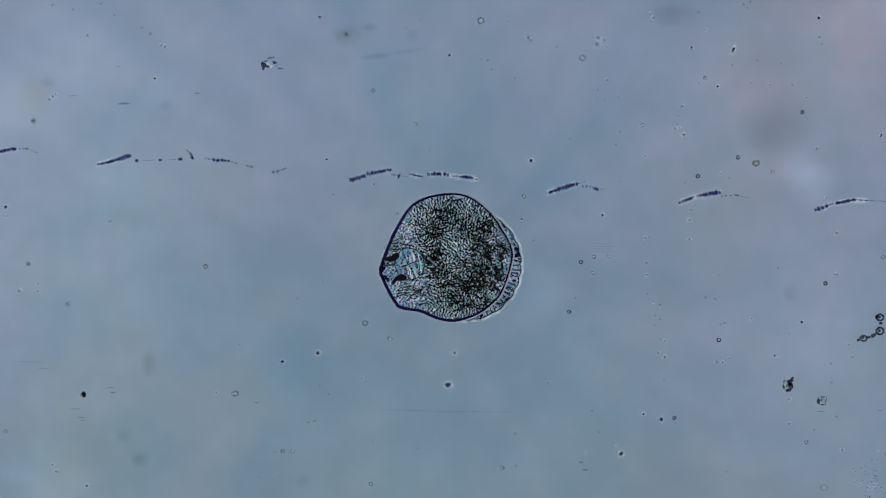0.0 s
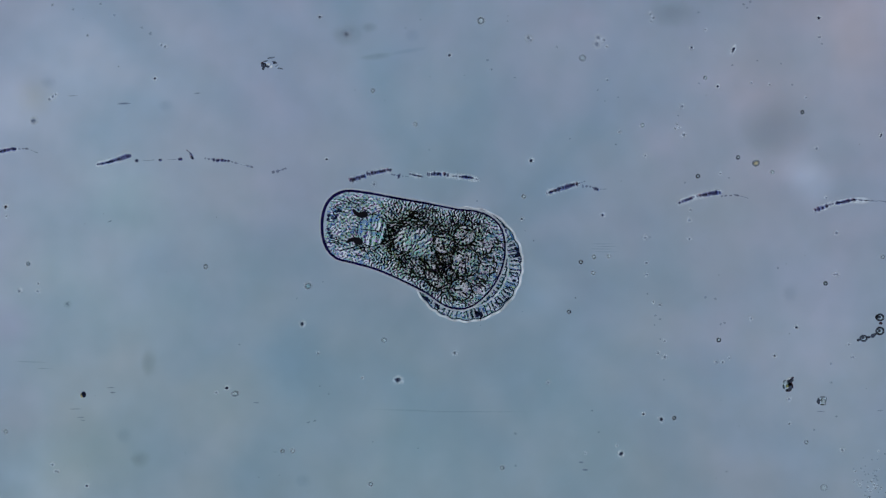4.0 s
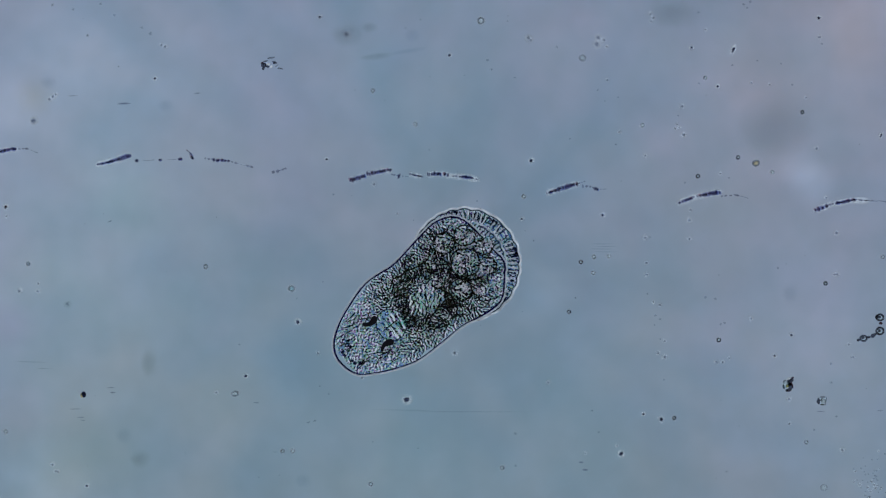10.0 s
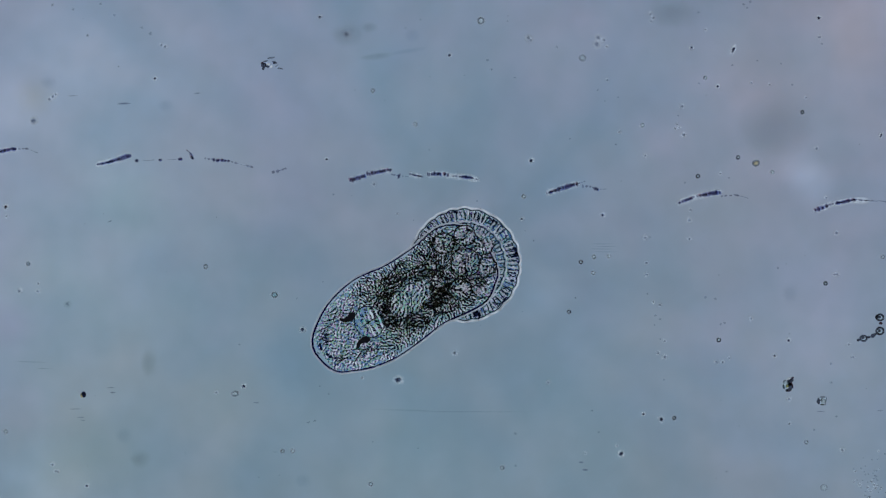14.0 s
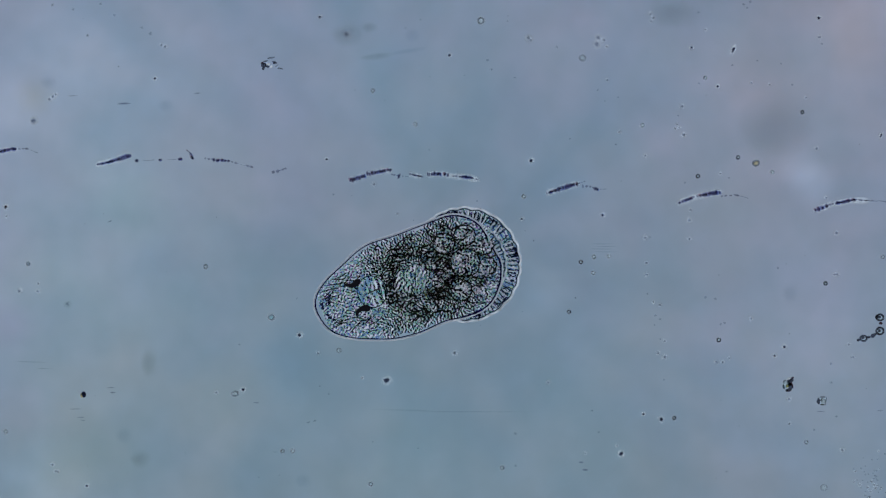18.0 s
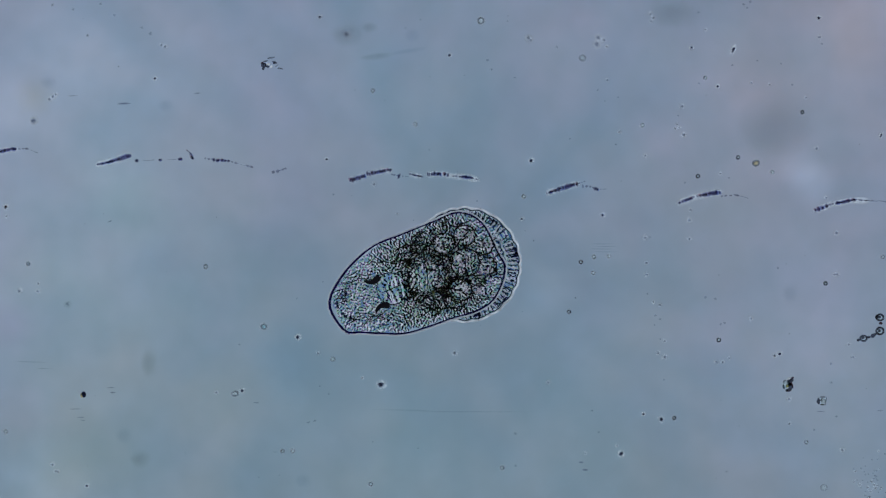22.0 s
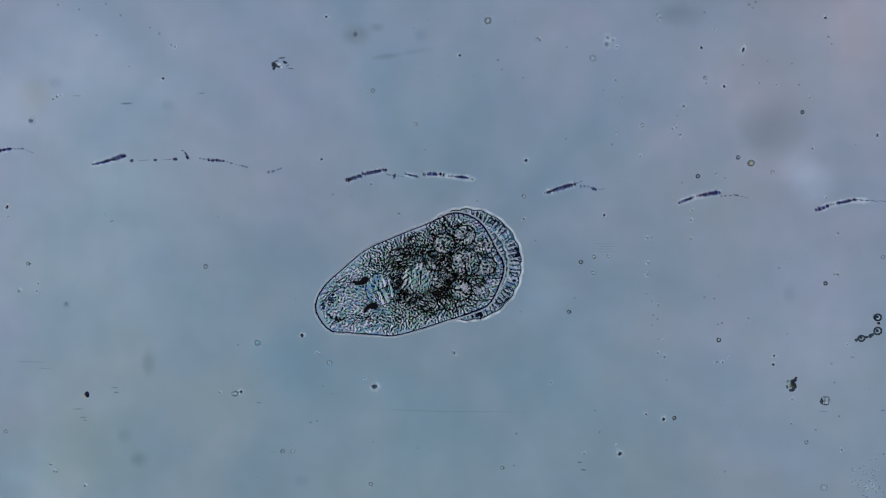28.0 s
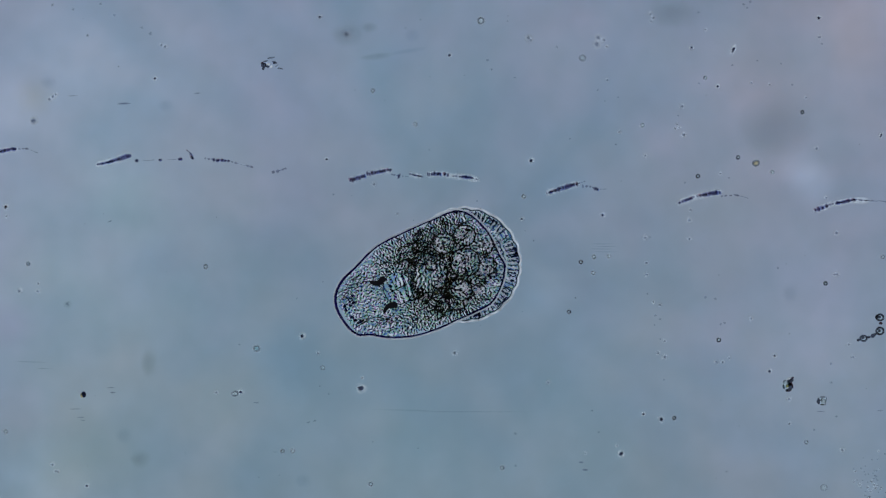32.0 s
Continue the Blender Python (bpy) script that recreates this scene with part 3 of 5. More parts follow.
lies(28.0, (891, 470), (722, 498), (562, 557), (30, 65, 77, 83, 87, 85, 67, 49, 34), (23, 78, 101, 91, 82, 74, 56, 41, 22), 90)
lies(28.1, (891, 470), (722, 498), (564, 557), (30, 65, 77, 83, 87, 85, 67, 49, 34), (23, 78, 101, 91, 82, 74, 56, 41, 22), 90)
lies(28.6, (889, 471), (720, 499), (568, 556), (31, 65, 77, 83, 88, 86, 69, 51, 36), (24, 78, 101, 91, 83, 76, 59, 44, 24), 89)
lies(28.7, (886, 472), (720, 500), (578, 556), (33, 66, 77, 82, 89, 88, 72, 54, 41), (26, 77, 102, 91, 85, 79, 63, 47, 26), 89)
lies(29.0, (886, 472), (720, 500), (575, 556), (33, 66, 77, 82, 89, 88, 72, 54, 41), (26, 77, 102, 91, 85, 79, 63, 47, 26), 89)
lies(29.5, (891, 470), (722, 498), (564, 559), (30, 65, 77, 83, 87, 85, 67, 49, 34), (23, 78, 101, 91, 82, 74, 56, 41, 22), 88)
lies(30.0, (891, 470), (722, 498), (564, 559), (30, 65, 77, 83, 87, 85, 67, 49, 34), (23, 78, 101, 91, 82, 74, 56, 41, 22), 88)
lies(30.4, (886, 472), (720, 500), (580, 557), (33, 66, 77, 82, 89, 88, 72, 54, 41), (26, 77, 102, 91, 85, 79, 63, 47, 26), 84)
lies(31.0, (893, 470), (752, 494), (616, 543), (28, 56, 72, 82, 89, 87, 75, 58, 45), (17, 70, 104, 98, 87, 80, 65, 48, 35), 79)
lies(32.0, (893, 470), (745, 496), (604, 562), (34, 64, 76, 85, 91, 88, 74, 52, 38), (16, 68, 103, 97, 89, 82, 65, 53, 32), 84)

BASE = at(826, 468)
flatworm = tagged(new("flatworm"), "translucent grey-green flatworm holding on with its round sucker, gut dark", "flatworm")
flatworm.location = BASE
MOVING = []   # parts of the body, and the pose of each in each posture


def in_body(x, y, z, dx, dy, turn=0.0):
    p = at(x, y, z) - BASE
    return Matrix.Translation(p) @ Matrix.Rotation(math.atan2(-dy, dx) + turn, 4, "Z")


def rides(ob, where):
    """Lets a part follow the body: where(posture) gives its pose."""
    MOVING.append((ob, where))
    return ob


def inside(u, v, z, turn=0.0, margin=16.0, ends=14.0, fold=0.0):
    """A place at the share u of the length and v of the half width, kept within the skin; `fold` turns it as the body shortens."""
    def where(p):
        short = min(max((450 - p["L"]) / 120, 0.0), 1.0)
        s = ends + u * (p["L"] - 2 * ends)
        x, y, dx, dy, a, b = along(p, s)
        k = v * max((a if v > 0 else b) - margin, 0.0) + (a - b) * 0.25 * (1 - abs(v))
        return in_body(x + dy * k, y - dx * k, z, dx, dy, turn + fold * short)
    return where


def from_tip(share, beyond, side, z, turn=0.0):
    """A place behind the tip: a share of the way to the eyes and a length beyond that, and `side` off the centre line."""
    def where(p):
        short = min(max((450 - p["L"]) / 120, 0.0), 1.0)      # as it draws in, what lies behind the eyes moves up to them
        x, y, dx, dy, a, b = along(p, p["L"] - share * p["eyes"] - beyond * (1 - 0.22 * short))
        k = side * min(1.0, 0.45 + 0.55 * min(a, b) / 60)
        return in_body(x + dy * k, y - dx * k, z, dx, dy, turn)
    return where


def outline(p):
    """The closed outline of a posture, from the rear end round by the tip."""
    u = (1 - np.cos(np.linspace(0, math.pi, 90))) / 2
    left, right = [], []
    for s in u * p["L"]:
        x, y, dx, dy, a, b = along(p, s)
        left.append((x + dy * a, y - dx * a))
        right.append((x - dy * b, y + dx * b))
    ring = np.array(left + right[::-1][1:])
    length = np.concatenate(([0], np.cumsum(np.hypot(*np.diff(ring, axis=0).T))))
    return ring, length


for p in POSTURES:
    p["ring"], p["round"] = outline(p)


def on_edge(share, z):
    def where(p):
        ring, length = p["ring"], p["round"]
        def spot(s):
            s = s % length[-1]
            return np.array((np.interp(s, length, ring[:, 0]), np.interp(s, length, ring[:, 1])))
        s = share * length[-1]
        a, b, c = spot(s - 5), spot(s), spot(s + 5)
        m = (a + 2 * b + c) / 4
        dx, dy = (c - a) / max(np.hypot(*(c - a)), 1e-6)
        return in_body(m[0], m[1], z, dx, dy)
    return where


rng = random.Random(7)

# ---- the sucker, which holds still on the glass ----
sucker = part("sucker", mesh_of(dome(bmesh.new(), 0.097, 0.099, 0.008, 3, 0.03, 6, 48), "sucker", PLATE), flatworm, None, "round ribbed sucker with a scalloped rim")
rides(sucker, lambda p: Matrix.Translation((-0.0035 * min(max(p["t"] - 9.0, 0), 1) * (p["t"] != 28.0), -0.0005, 0.001)))     # it settles a little; at 28 s the stage is knocked
# the rim's bright refraction halo is painted as a pale hoop
part("scalloped_rim", mesh_of(hoop(bmesh.new(), 0.0985, 0.1005, 0.0022, 0, 180, 0.020, 23), "scalloped_rim", HALO), sucker, pose(0, 0, 0.003), "scalloped rim with its bright halo painted pale")
part("rim_fold", mesh_of(hoop(bmesh.new(), 0.0954, 0.0976, 0.0009, 0, 180, 0.022, 23), "rim_fold", TEAL), sucker, pose(0, 0, 0.004))
part("inner_ring", mesh_of(hoop(bmesh.new(), 0.0735, 0.0765, 0.0011, 0, 90, 0.02, 26), "inner_ring", HALO), sucker, pose(0, 0, 0.007))
part("inner_fold", mesh_of(hoop(bmesh.new(), 0.0700, 0.0730, 0.0010, 0, 90, 0.02, 26), "inner_fold", TEAL), sucker, pose(0, 0, 0.0075))
part("second_ring", mesh_of(hoop(bmesh.new(), 0.0560, 0.0590, 0.0009, 0, 80, 0.03, 20), "second_ring", TEAL), sucker, pose(0, 0, 0.008))
septa = [mesh_of(rod(bmesh.new(), 0.0185, 0.00105, 0, 0, b), "septum", TEAL) for b in (-0.16, 0.0, 0.16)]
ridges = [mesh_of(rod(bmesh.new(), 0.0125, 0.0010, 0, 0, b), "ridge", TEAL) for b in (-0.15, 0.0, 0.15)]
folds = [mesh_of(rod(bmesh.new(), n, 0.0014, 0, 0, b), "pale_fold", HALO) for n, b in ((0.016, -0.15), (0.011, 0.1))]
blots = [mesh_of(pebble(bmesh.new(), 0.0052 + 0.0012 * k, 0.0015 + 0.0003 * k, 0.002, k, 1.0), "rim_cell", NAVY) for k in range(4)]
loops = [mesh_of(hoop(bmesh.new(), 0.0062 + 0.0010 * k, 0.0036 + 0.0004 * k, 0.0010, 0, 18, 0.25, 3 + k, k), "rim_cell", (NAVY, TEAL)[k % 2]) for k in range(3)]
RIBS = 64
for k in range(RIBS):
    a = 2 * math.pi * (k + rng.uniform(-0.2, 0.2)) / RIBS
    b = a + math.pi / RIBS
    if rng.random() < 0.90:
        part("septum", septa[k % 3], sucker, pose(0.0845 * math.cos(a), 0.0875 * math.sin(a), 0.005, 0, 0, math.degrees(a) + rng.gauss(0, 7)))
    if rng.random() < 0.70:
        part("pale_fold", folds[0], sucker, pose(0.0850 * math.cos(b), 0.0880 * math.sin(b), 0.006, 0, 0, math.degrees(b) + rng.gauss(0, 6)))
    part("ridge", ridges[k % 3], sucker, pose(0.0650 * math.cos(b), 0.0675 * math.sin(b), 0.0075, 0, 0, math.degrees(b) + rng.gauss(0, 8)))
    if k % 2:
        part("pale_fold", folds[1], sucker, pose(0.0650 * math.cos(a), 0.0675 * math.sin(a), 0.0078, 0, 0, math.degrees(a) + rng.gauss(0, 8)))
    if rng.random() < 0.45:
        c = a + rng.uniform(-0.04, 0.04)
        q = rng.uniform(0.0885, 0.0940) - (0.0045 if k % 3 else 0.0)
        part("rim_cell", blots[k % 4] if k % 3 == 0 else loops[k % 3], sucker, pose(q * math.cos(c), q * 1.03 * math.sin(c), 0.006, 0, 0, math.degrees(c) + 90 + rng.choice((-40, -15, 0, 12, 60))))

for x, y, rx, ry, turn in ((864, 428, 0.013, 0.008, -35), (873, 452, 0.008, 0.006, 60), (880, 480, 0.009, 0.005, 80), (852, 412, 0.008, 0.005, -20)):
    part("pale_lobe", mesh_of(dome(bmesh.new(), rx, ry, 0.003, x, 0.3, 3, 14), "pale_lobe", PINK), sucker, Matrix.Translation(at(x, y, 0.009) - BASE) @ pose(0, 0, 0, 0, 0, turn))
for x, y, r in ((846, 555, 0.0056), (916, 452, 0.0040), (910, 497, 0.0036)):
    part("rim_cell", mesh_of(pebble(bmesh.new(), r, r * 0.8, 0.003, x, 0.6), "rim_cell", NAVY), sucker, Matrix.Translation(at(x, y, 0.007) - BASE))

# ---- the body's skin: small patches that slide over one another as it stretches ----
skins = [mesh_of(dome(bmesh.new(), 0.0190, 0.0180, 0.005, k + 20, 0.22), "skin_patch", mat) for k in range(8) for mat in (SKIN, TRUNK)]
ROWS_U, ROWS_V = 21, 9
for i in range(ROWS_U):
    for j in range(ROWS_V):
        u = (i + 0.5 + rng.uniform(-0.3, 0.3)) / ROWS_U
        v = (j - 4 + rng.uniform(-0.3, 0.3)) / 4.05
        z = 0.014 + 0.012 * (1 - v * v) + 0.00012 * ((i * 5 + j * 11) % 40)
        trunk = 0.10 < u + rng.uniform(-0.05, 0.05) < 0.70
        rides(part("skin_patch", skins[(i * 3 + j) % 8 * 2 + trunk], flatworm), inside(u, max(-1, min(1, v)), z, rng.uniform(-0.3, 0.3), 18.5, 20, rng.choice((-1, 1)) * (rng.uniform(1.35, 1.6) if abs(v) > 0.6 else rng.uniform(0.6, 1.3)) if trunk else 0.0))

# ---- the dark line of its edge: dark ribbons paint the refraction shade, wider where they lie flat ----
# seconds; how far they lie flat round the head, along one side and along the other
DRAWN = ((0, 0.98, 0.50, 0.22), (0.2, 0.2, 0.1, 0.1), (0.6, 0, 0, 0), (1.6, 0.1, 0, 0), (2.8, 0.05, 0.1, 0.05), (3.0, 0, 0.30, 0), (3.5, 0.5, 0.2, 0.2), (5.0, 0.5, 0.2, 0.2), (5.6, 0.6, 0.3, 0.3), (5.8, 0.05, 0.15, 0.2),
         (6.0, 0.12, 0.22, 0.30), (6.4, 0.5, 0.3, 0.3), (7.2, 0.2, 0.2, 0.3), (8.0, 0.2, 0.2, 0.2), (8.6, 0.1, 0, 0.05), (9.0, 0, 0, 0.05), (10.0, 0.12, 0, 0.15), (13.0, 0.15, 0.08, 0.08), (16.5, 0.12, 0.05, 0.05), (18.0, 0, 0, 0),
         (20.0, 0, 0, 0), (21.0, 0.25, 0.12, 0.12), (21.5, 0.6, 0.25, 0.25), (22.5, 0.08, 0, 0), (24.0, 0.05, 0, 0.05), (25.0, 0.28, 0.05, 0.1), (25.5, 0.8, 0.3, 0.1), (27.5, 0, 0, 0), (28.6, 0.1, 0.05, 0.05), (28.7, 0.5, 0.3, 0.2),
         (29.0, 0.42, 0.15, 0.1), (29.5, 0, 0, 0), (30.0, 0.05, 0, 0), (30.4, 0.35, 0.2, 0.2), (31.0, 0.75, 0.3, 0.2), (32.0, 0.35, 0.12, 0.1))


def drawn(share, rest):
    """The turn of a ribbon at that share of the outline, round its own length, in each posture."""
    def turn(p):
        head, one, other = (np.interp(p["t"], [d[0] for d in DRAWN], [d[k] for d in DRAWN]) for k in (1, 2, 3))
        flat = rest + head * math.exp(-((share - 0.5) / 0.13) ** 2) + one * math.exp(-((share - 0.27) / 0.13) ** 2) + other * math.exp(-((share - 0.73) / 0.13) ** 2)
        return Matrix.Rotation(radians(82) * (1 - min(flat, 1.0)), 4, "X")
    return turn


def ribbon(share, z, turn):
    place = on_edge(share, z)
    return lambda p: place(p) @ turn(p)


edge_mesh = mesh_of(rod(bmesh.new(), 0.0195, 0.0030, 0, 0, 0, 0.22), "edge_piece", EDGE)
light_mesh = mesh_of(rod(bmesh.new(), 0.0195, 0.0013), "edge_light", HALO)
N_EDGE = 76
for k in range(N_EDGE):
    share = (k + 0.5) / N_EDGE
    rides(part("edge_piece", edge_mesh, flatworm), ribbon(share, 0.030, drawn(share, rng.uniform(0.04, 0.16) + 0.12 * (min(share, 1 - share) < 0.14))))
    # a pale rod paints the bright halo just outside the edge
    place = on_edge(share, 0.029)
    rides(part("edge_light", light_mesh, flatworm), lambda p, place=place: place(p) @ Matrix.Translation((0, 0.0030, 0)))

# ---- strands of muscle and gut inside, and painted flecks of light ----
strands = [mesh_of(rod(bmesh.new(), 0.020 + 0.004 * k, 0.0009, 0, 0, b), "muscle_strand", FIBRE) for k, b in enumerate((-0.35, 0.3, 0.6, -0.15))]
for k in range(56):
    u, v = rng.uniform(0.03, 0.95), rng.uniform(-0.97, 0.97)
    if u > 0.6 and abs(v) < 0.5:
        v = math.copysign(rng.uniform(0.5, 0.95), v)
    rides(part("muscle_strand", strands[k % 4], flatworm), inside(u, v, 0.034 + 0.0001 * (k % 20), rng.gauss(0, 0.35), 8, 8))
threads = []
for k in range(9):      # short crinkled threads of gut content
    pts, heading = [(0.0, 0.0, 0.0)], rng.uniform(-0.5, 0.5)
    for q in range(7):
        heading += rng.uniform(-0.9, 0.9)
        x, y, _ = pts[-1]
        pts.append((x + 0.0021 * math.cos(heading), y + 0.0021 * math.sin(heading), 0.0))
    threads.append(mesh_of(tube(bmesh.new(), pts, [0.00120 * r for r in (0.3, 0.8, 1.1, 0.9, 1.2, 0.9, 0.8, 0.3)], 6), "gut_thread", (GUT, GUT_VIOLET, GUT, GUT_GREEN)[k % 4]))
for k in range(5):      # long wavy ones
    pts, heading = [(-0.015, 0.0, 0.0)], rng.uniform(-0.3, 0.3)
    for q in range(9):
        heading += rng.uniform(-0.5, 0.5) - 0.3 * heading
        x, y, _ = pts[-1]
        pts.append((x + 0.0032 * math.cos(heading), y + 0.0032 * math.sin(heading), 0.0))
    threads.append(mesh_of(tube(bmesh.new(), pts, [0.00110 * r for r in (0.3, 0.8, 1.1, 0.9, 1.2, 0.7, 1.1, 0.9, 0.8, 0.3)], 6), "gut_thread", (GUT, GUT, GUT_GREEN, GUT, GUT_VIOLET)[k]))


def in_gut(w, v, z, turn=0.0, off=0.0, wild=0.0, low=None, deep=None):
    """A place in the gut, which splits behind the throat (w = 1), runs round the bladder and meets again before the sucker (w = 0)."""
    def where(p):
        short = min(max((450 - p["L"]) / 120, 0.0), 1.0)
        s0 = min(112 - 14 * short, 0.40 * p["L"])
        s1 = max(p["L"] - p["eyes"] - 74 + 14 * short, s0 + 44)
        if p["t"] < 0.1:      # curled up over the sucker: the gut spreads through the whole body
            s0, s1 = 52, 142
        loose = 1 + 2.0 * max(p["L"] / 400 - 1, 0) if off > 0 else 1.0     # a stretched body draws the mass apart
        s = min(max(s0 + w * (s1 - s0) + off * loose, 16), p["L"] - 16)
        x, y, dx, dy, a, b = along(p, s)
        k = v * (1 + 0.35 * short) * max((a if v > 0 else b) - 12, 0.0) + (a - b) * 0.25 * (1 - abs(v))
        k = min(max(k, 12 - b), a - 12)
        high = low if low and p["t"] < 0.1 else deep if deep and p["L"] > 430 else z
        return in_body(x + dy * k, y - dx * k, high, dx, dy, turn + wild * short)
    return where


for k in range(264):
    z = 0.038 + 0.0001 * (k % 24)
    if k < 94:       # the two branches round the bladder
        w = rng.uniform(-0.02, 1.02)
        v = rng.choice((-1, 1)) * (0.08 + 0.48 * math.sin(math.pi * min(max(w, 0), 1))) + rng.gauss(0, 0.12)
        where = in_gut(w, v, z, rng.gauss(0, 0.20) - math.copysign(0.35, v) * math.cos(math.pi * w), rng.gauss(0, 4), rng.uniform(-1.2, 1.2))
        me = threads[9 + k % 5] if k % 4 else threads[k % 9]
    elif k < 122:     # the knot where they part
        where, me = in_gut(1.0, rng.gauss(0, 0.26), z, rng.uniform(0, 6.28), rng.gauss(0, 10)), threads[k % 9]
    elif k < 184:     # the mass before the sucker
        where, me = in_gut(0.0, rng.gauss(0, 0.46), z, rng.uniform(0, 6.28), rng.gauss(6, 22), deep=0.010 if k % 2 else None), threads[k % 9]
    elif k < 248:     # between the round lobes
        where, me = in_gut(0.0, rng.gauss(0, 0.45), z, rng.uniform(0, 6.28), rng.uniform(-84, 0), deep=0.010 if k % 2 else None), threads[k % 9]
    else:
        where, me = inside(rng.uniform(0.30, 0.62), rng.choice((-1, 1)) * rng.uniform(0.5, 0.9), z, rng.gauss(0, 0.3), 10, 10), threads[9 + k % 5]
    rides(part("gut_thread", me, flatworm), where)
# coloured flecks paint the small highlights and colour fringes in the tissue
flecks = [mesh_of(pebble(bmesh.new(), 0.0021, 0.0015, 0.0014, k, 0.4, fine=1), "granule", mat) for k, mat in enumerate((PINK, OLIVE, HALO, JELLY))]
for k in range(170):
    rides(part("granule", flecks[k % 4], flatworm), inside(rng.uniform(0.03, 0.97), rng.uniform(-0.95, 0.95), 0.041, rng.uniform(0, 3), 14, 13))

# ---- throat, bladder, eyes and head glands ----
def lobed_organ(name, rx, ry, stripes, where, label, mat):
    ob = rides(part(name, mesh_of(dome(bmesh.new(), rx, ry, 0.006, len(name), 0.12, 5, 24), name, mat), flatworm, None, label), where)
    part("wall", mesh_of(hoop(bmesh.new(), rx, ry, 0.0009, 0, 40, 0.03, 9), "wall", TEAL), ob, pose(0, 0, 0.001))
    for k in range(stripes):
        y = ry * (-0.6 + 1.2 * k / (stripes - 1))
        part("stripe", mesh_of(rod(bmesh.new(), 1.5 * rx * math.sqrt(1 - (y / ry) ** 2), 0.0007, 0, 0, 0.15), "stripe", TEAL if k % 2 else SEAM), ob, pose(0, y, 0.0055, 0, 0, 5 * (k % 3) - 5))
    return ob


throat = lobed_organ("throat", 0.028, 0.0255, 4, from_tip(1.0, 37, 0, 0.042, math.pi / 2), "clear round muscular throat, finely striped", THROAT)
for k, w in enumerate((0.34, 0.54, 0.74)):
    lobed_organ("bladder_lobe", 0.025 + 0.003 * (k == 1), 0.018 + 0.004 * (k == 1), 3, in_gut(w, 0.0, 0.0372 + 0.0002 * k, wild=1.35, low=0.009), "clear oval lobe of the bladder between the gut branches", LOBE)


def arc(bm, r, a0, a1, thick):
    n = 8
    bends = [(a0 + (a1 - a0) * k / n, r * (1 + 0.10 * math.sin(2.1 * k + 7 * a0))) for k in range(n + 1)]
    return tube(bm, [(q * math.cos(a), q * math.sin(a), 0) for a, q in bends],
                [thick * q for q in (0.3, 0.8, 1.1, 0.9, 1.15, 0.9, 1.1, 0.8, 0.3)], 6, 0, 0.6)


def first_only(high, low):
    """Shows near the surface while the worm reaches about, and sinks under the gut when it draws in."""
    return lambda p: high(p) if p["t"] < 3.4 and p["L"] > 330 else low(p)


vesicle = rides(part("vesicle", mesh_of(dome(bmesh.new(), 0.030, 0.0120, 0.004, 9, 0.5, 4, 24), "vesicle", LOBE), flatworm, None, "small clear vesicle with bright slivers and dark blue walls"),
                first_only(from_tip(1.0, 68, 35, 0.045, 0.25), from_tip(1.0, 68, 22, 0.010, 0.25)))
for k in range(6):
    x, y, turn = -0.024 + 0.0095 * k, 0.0050 * (-1) ** k, 35 - 34 * (k % 3)
    part("sliver", mesh_of(dome(bmesh.new(), 0.0062 + 0.0012 * (k % 2), 0.0022, 0.001, k, 0.4, 3, 14), "sliver", (HALO, JELLY)[k % 3 == 1]), vesicle, pose(x, y, 0.005, 0, 0, turn))
    part("wall", mesh_of(arc(bmesh.new(), 0.0085, 0.6 * k, 0.6 * k + 2.9, 0.0021), "wall", (EDGE, NAVY)[k % 2]), vesicle, pose(x, y, 0.0052, 0, 0, turn))
rides(part("throat_slit", mesh_of(rod(bmesh.new(), 0.034, 0.0010), "throat_slit", FIBRE), flatworm), from_tip(1.0, 37, 0, 0.050, 0.1))
for side in (-1, 1):
    bm = tube(bmesh.new(), [(-0.0130, -0.0075, 0), (-0.0122, -0.0060, 0), (-0.0085, -0.0015, 0), (-0.0030, 0.0012, 0), (0.0030, 0.0014, 0), (0.0080, -0.0002, 0), (0.0115, -0.0024, 0), (0.0130, -0.0040, 0)],
              [0.0012, 0.0026, 0.0034, 0.0042, 0.0056, 0.0062, 0.0046, 0.0012], 9, 0, 0.7)
    if side > 0:
        for v in bm.verts:
            v.co.y = -v.co.y
    rides(part("eyespot", mesh_of(bm, "eyespot", PIGMENT), flatworm, None, "black crescent-shaped eyespot"), from_tip(1.0, 3, -24 * side, 0.056, math.pi + 0.08 * side))
gland = [mesh_of(pebble(bmesh.new(), 0.0038, 0.0024, 0.002, k, 0.7), "head_gland", NAVY) for k in range(3)]
for k, (gap, side) in enumerate(((14, -17), (13, -9), (16, 12), (18, 20), (34, -24), (30, -12), (24, 26))):
    rides(part("head_gland", gland[k % 3], flatworm), from_tip(gap / 80, 0, side, 0.04, rng.uniform(0, 3)))

for gap, side, r in ((28, -20, 0.0034), (24, -11, 0.0026)):
    ring = hoop(bmesh.new(), r, r * 0.85, 0.0010, 0, 16, 0.08, 3)
    rides(part("gland_opening", mesh_of(ring, "gland_opening", NAVY), flatworm), from_tip(gap / 80, 0, side, 0.046))

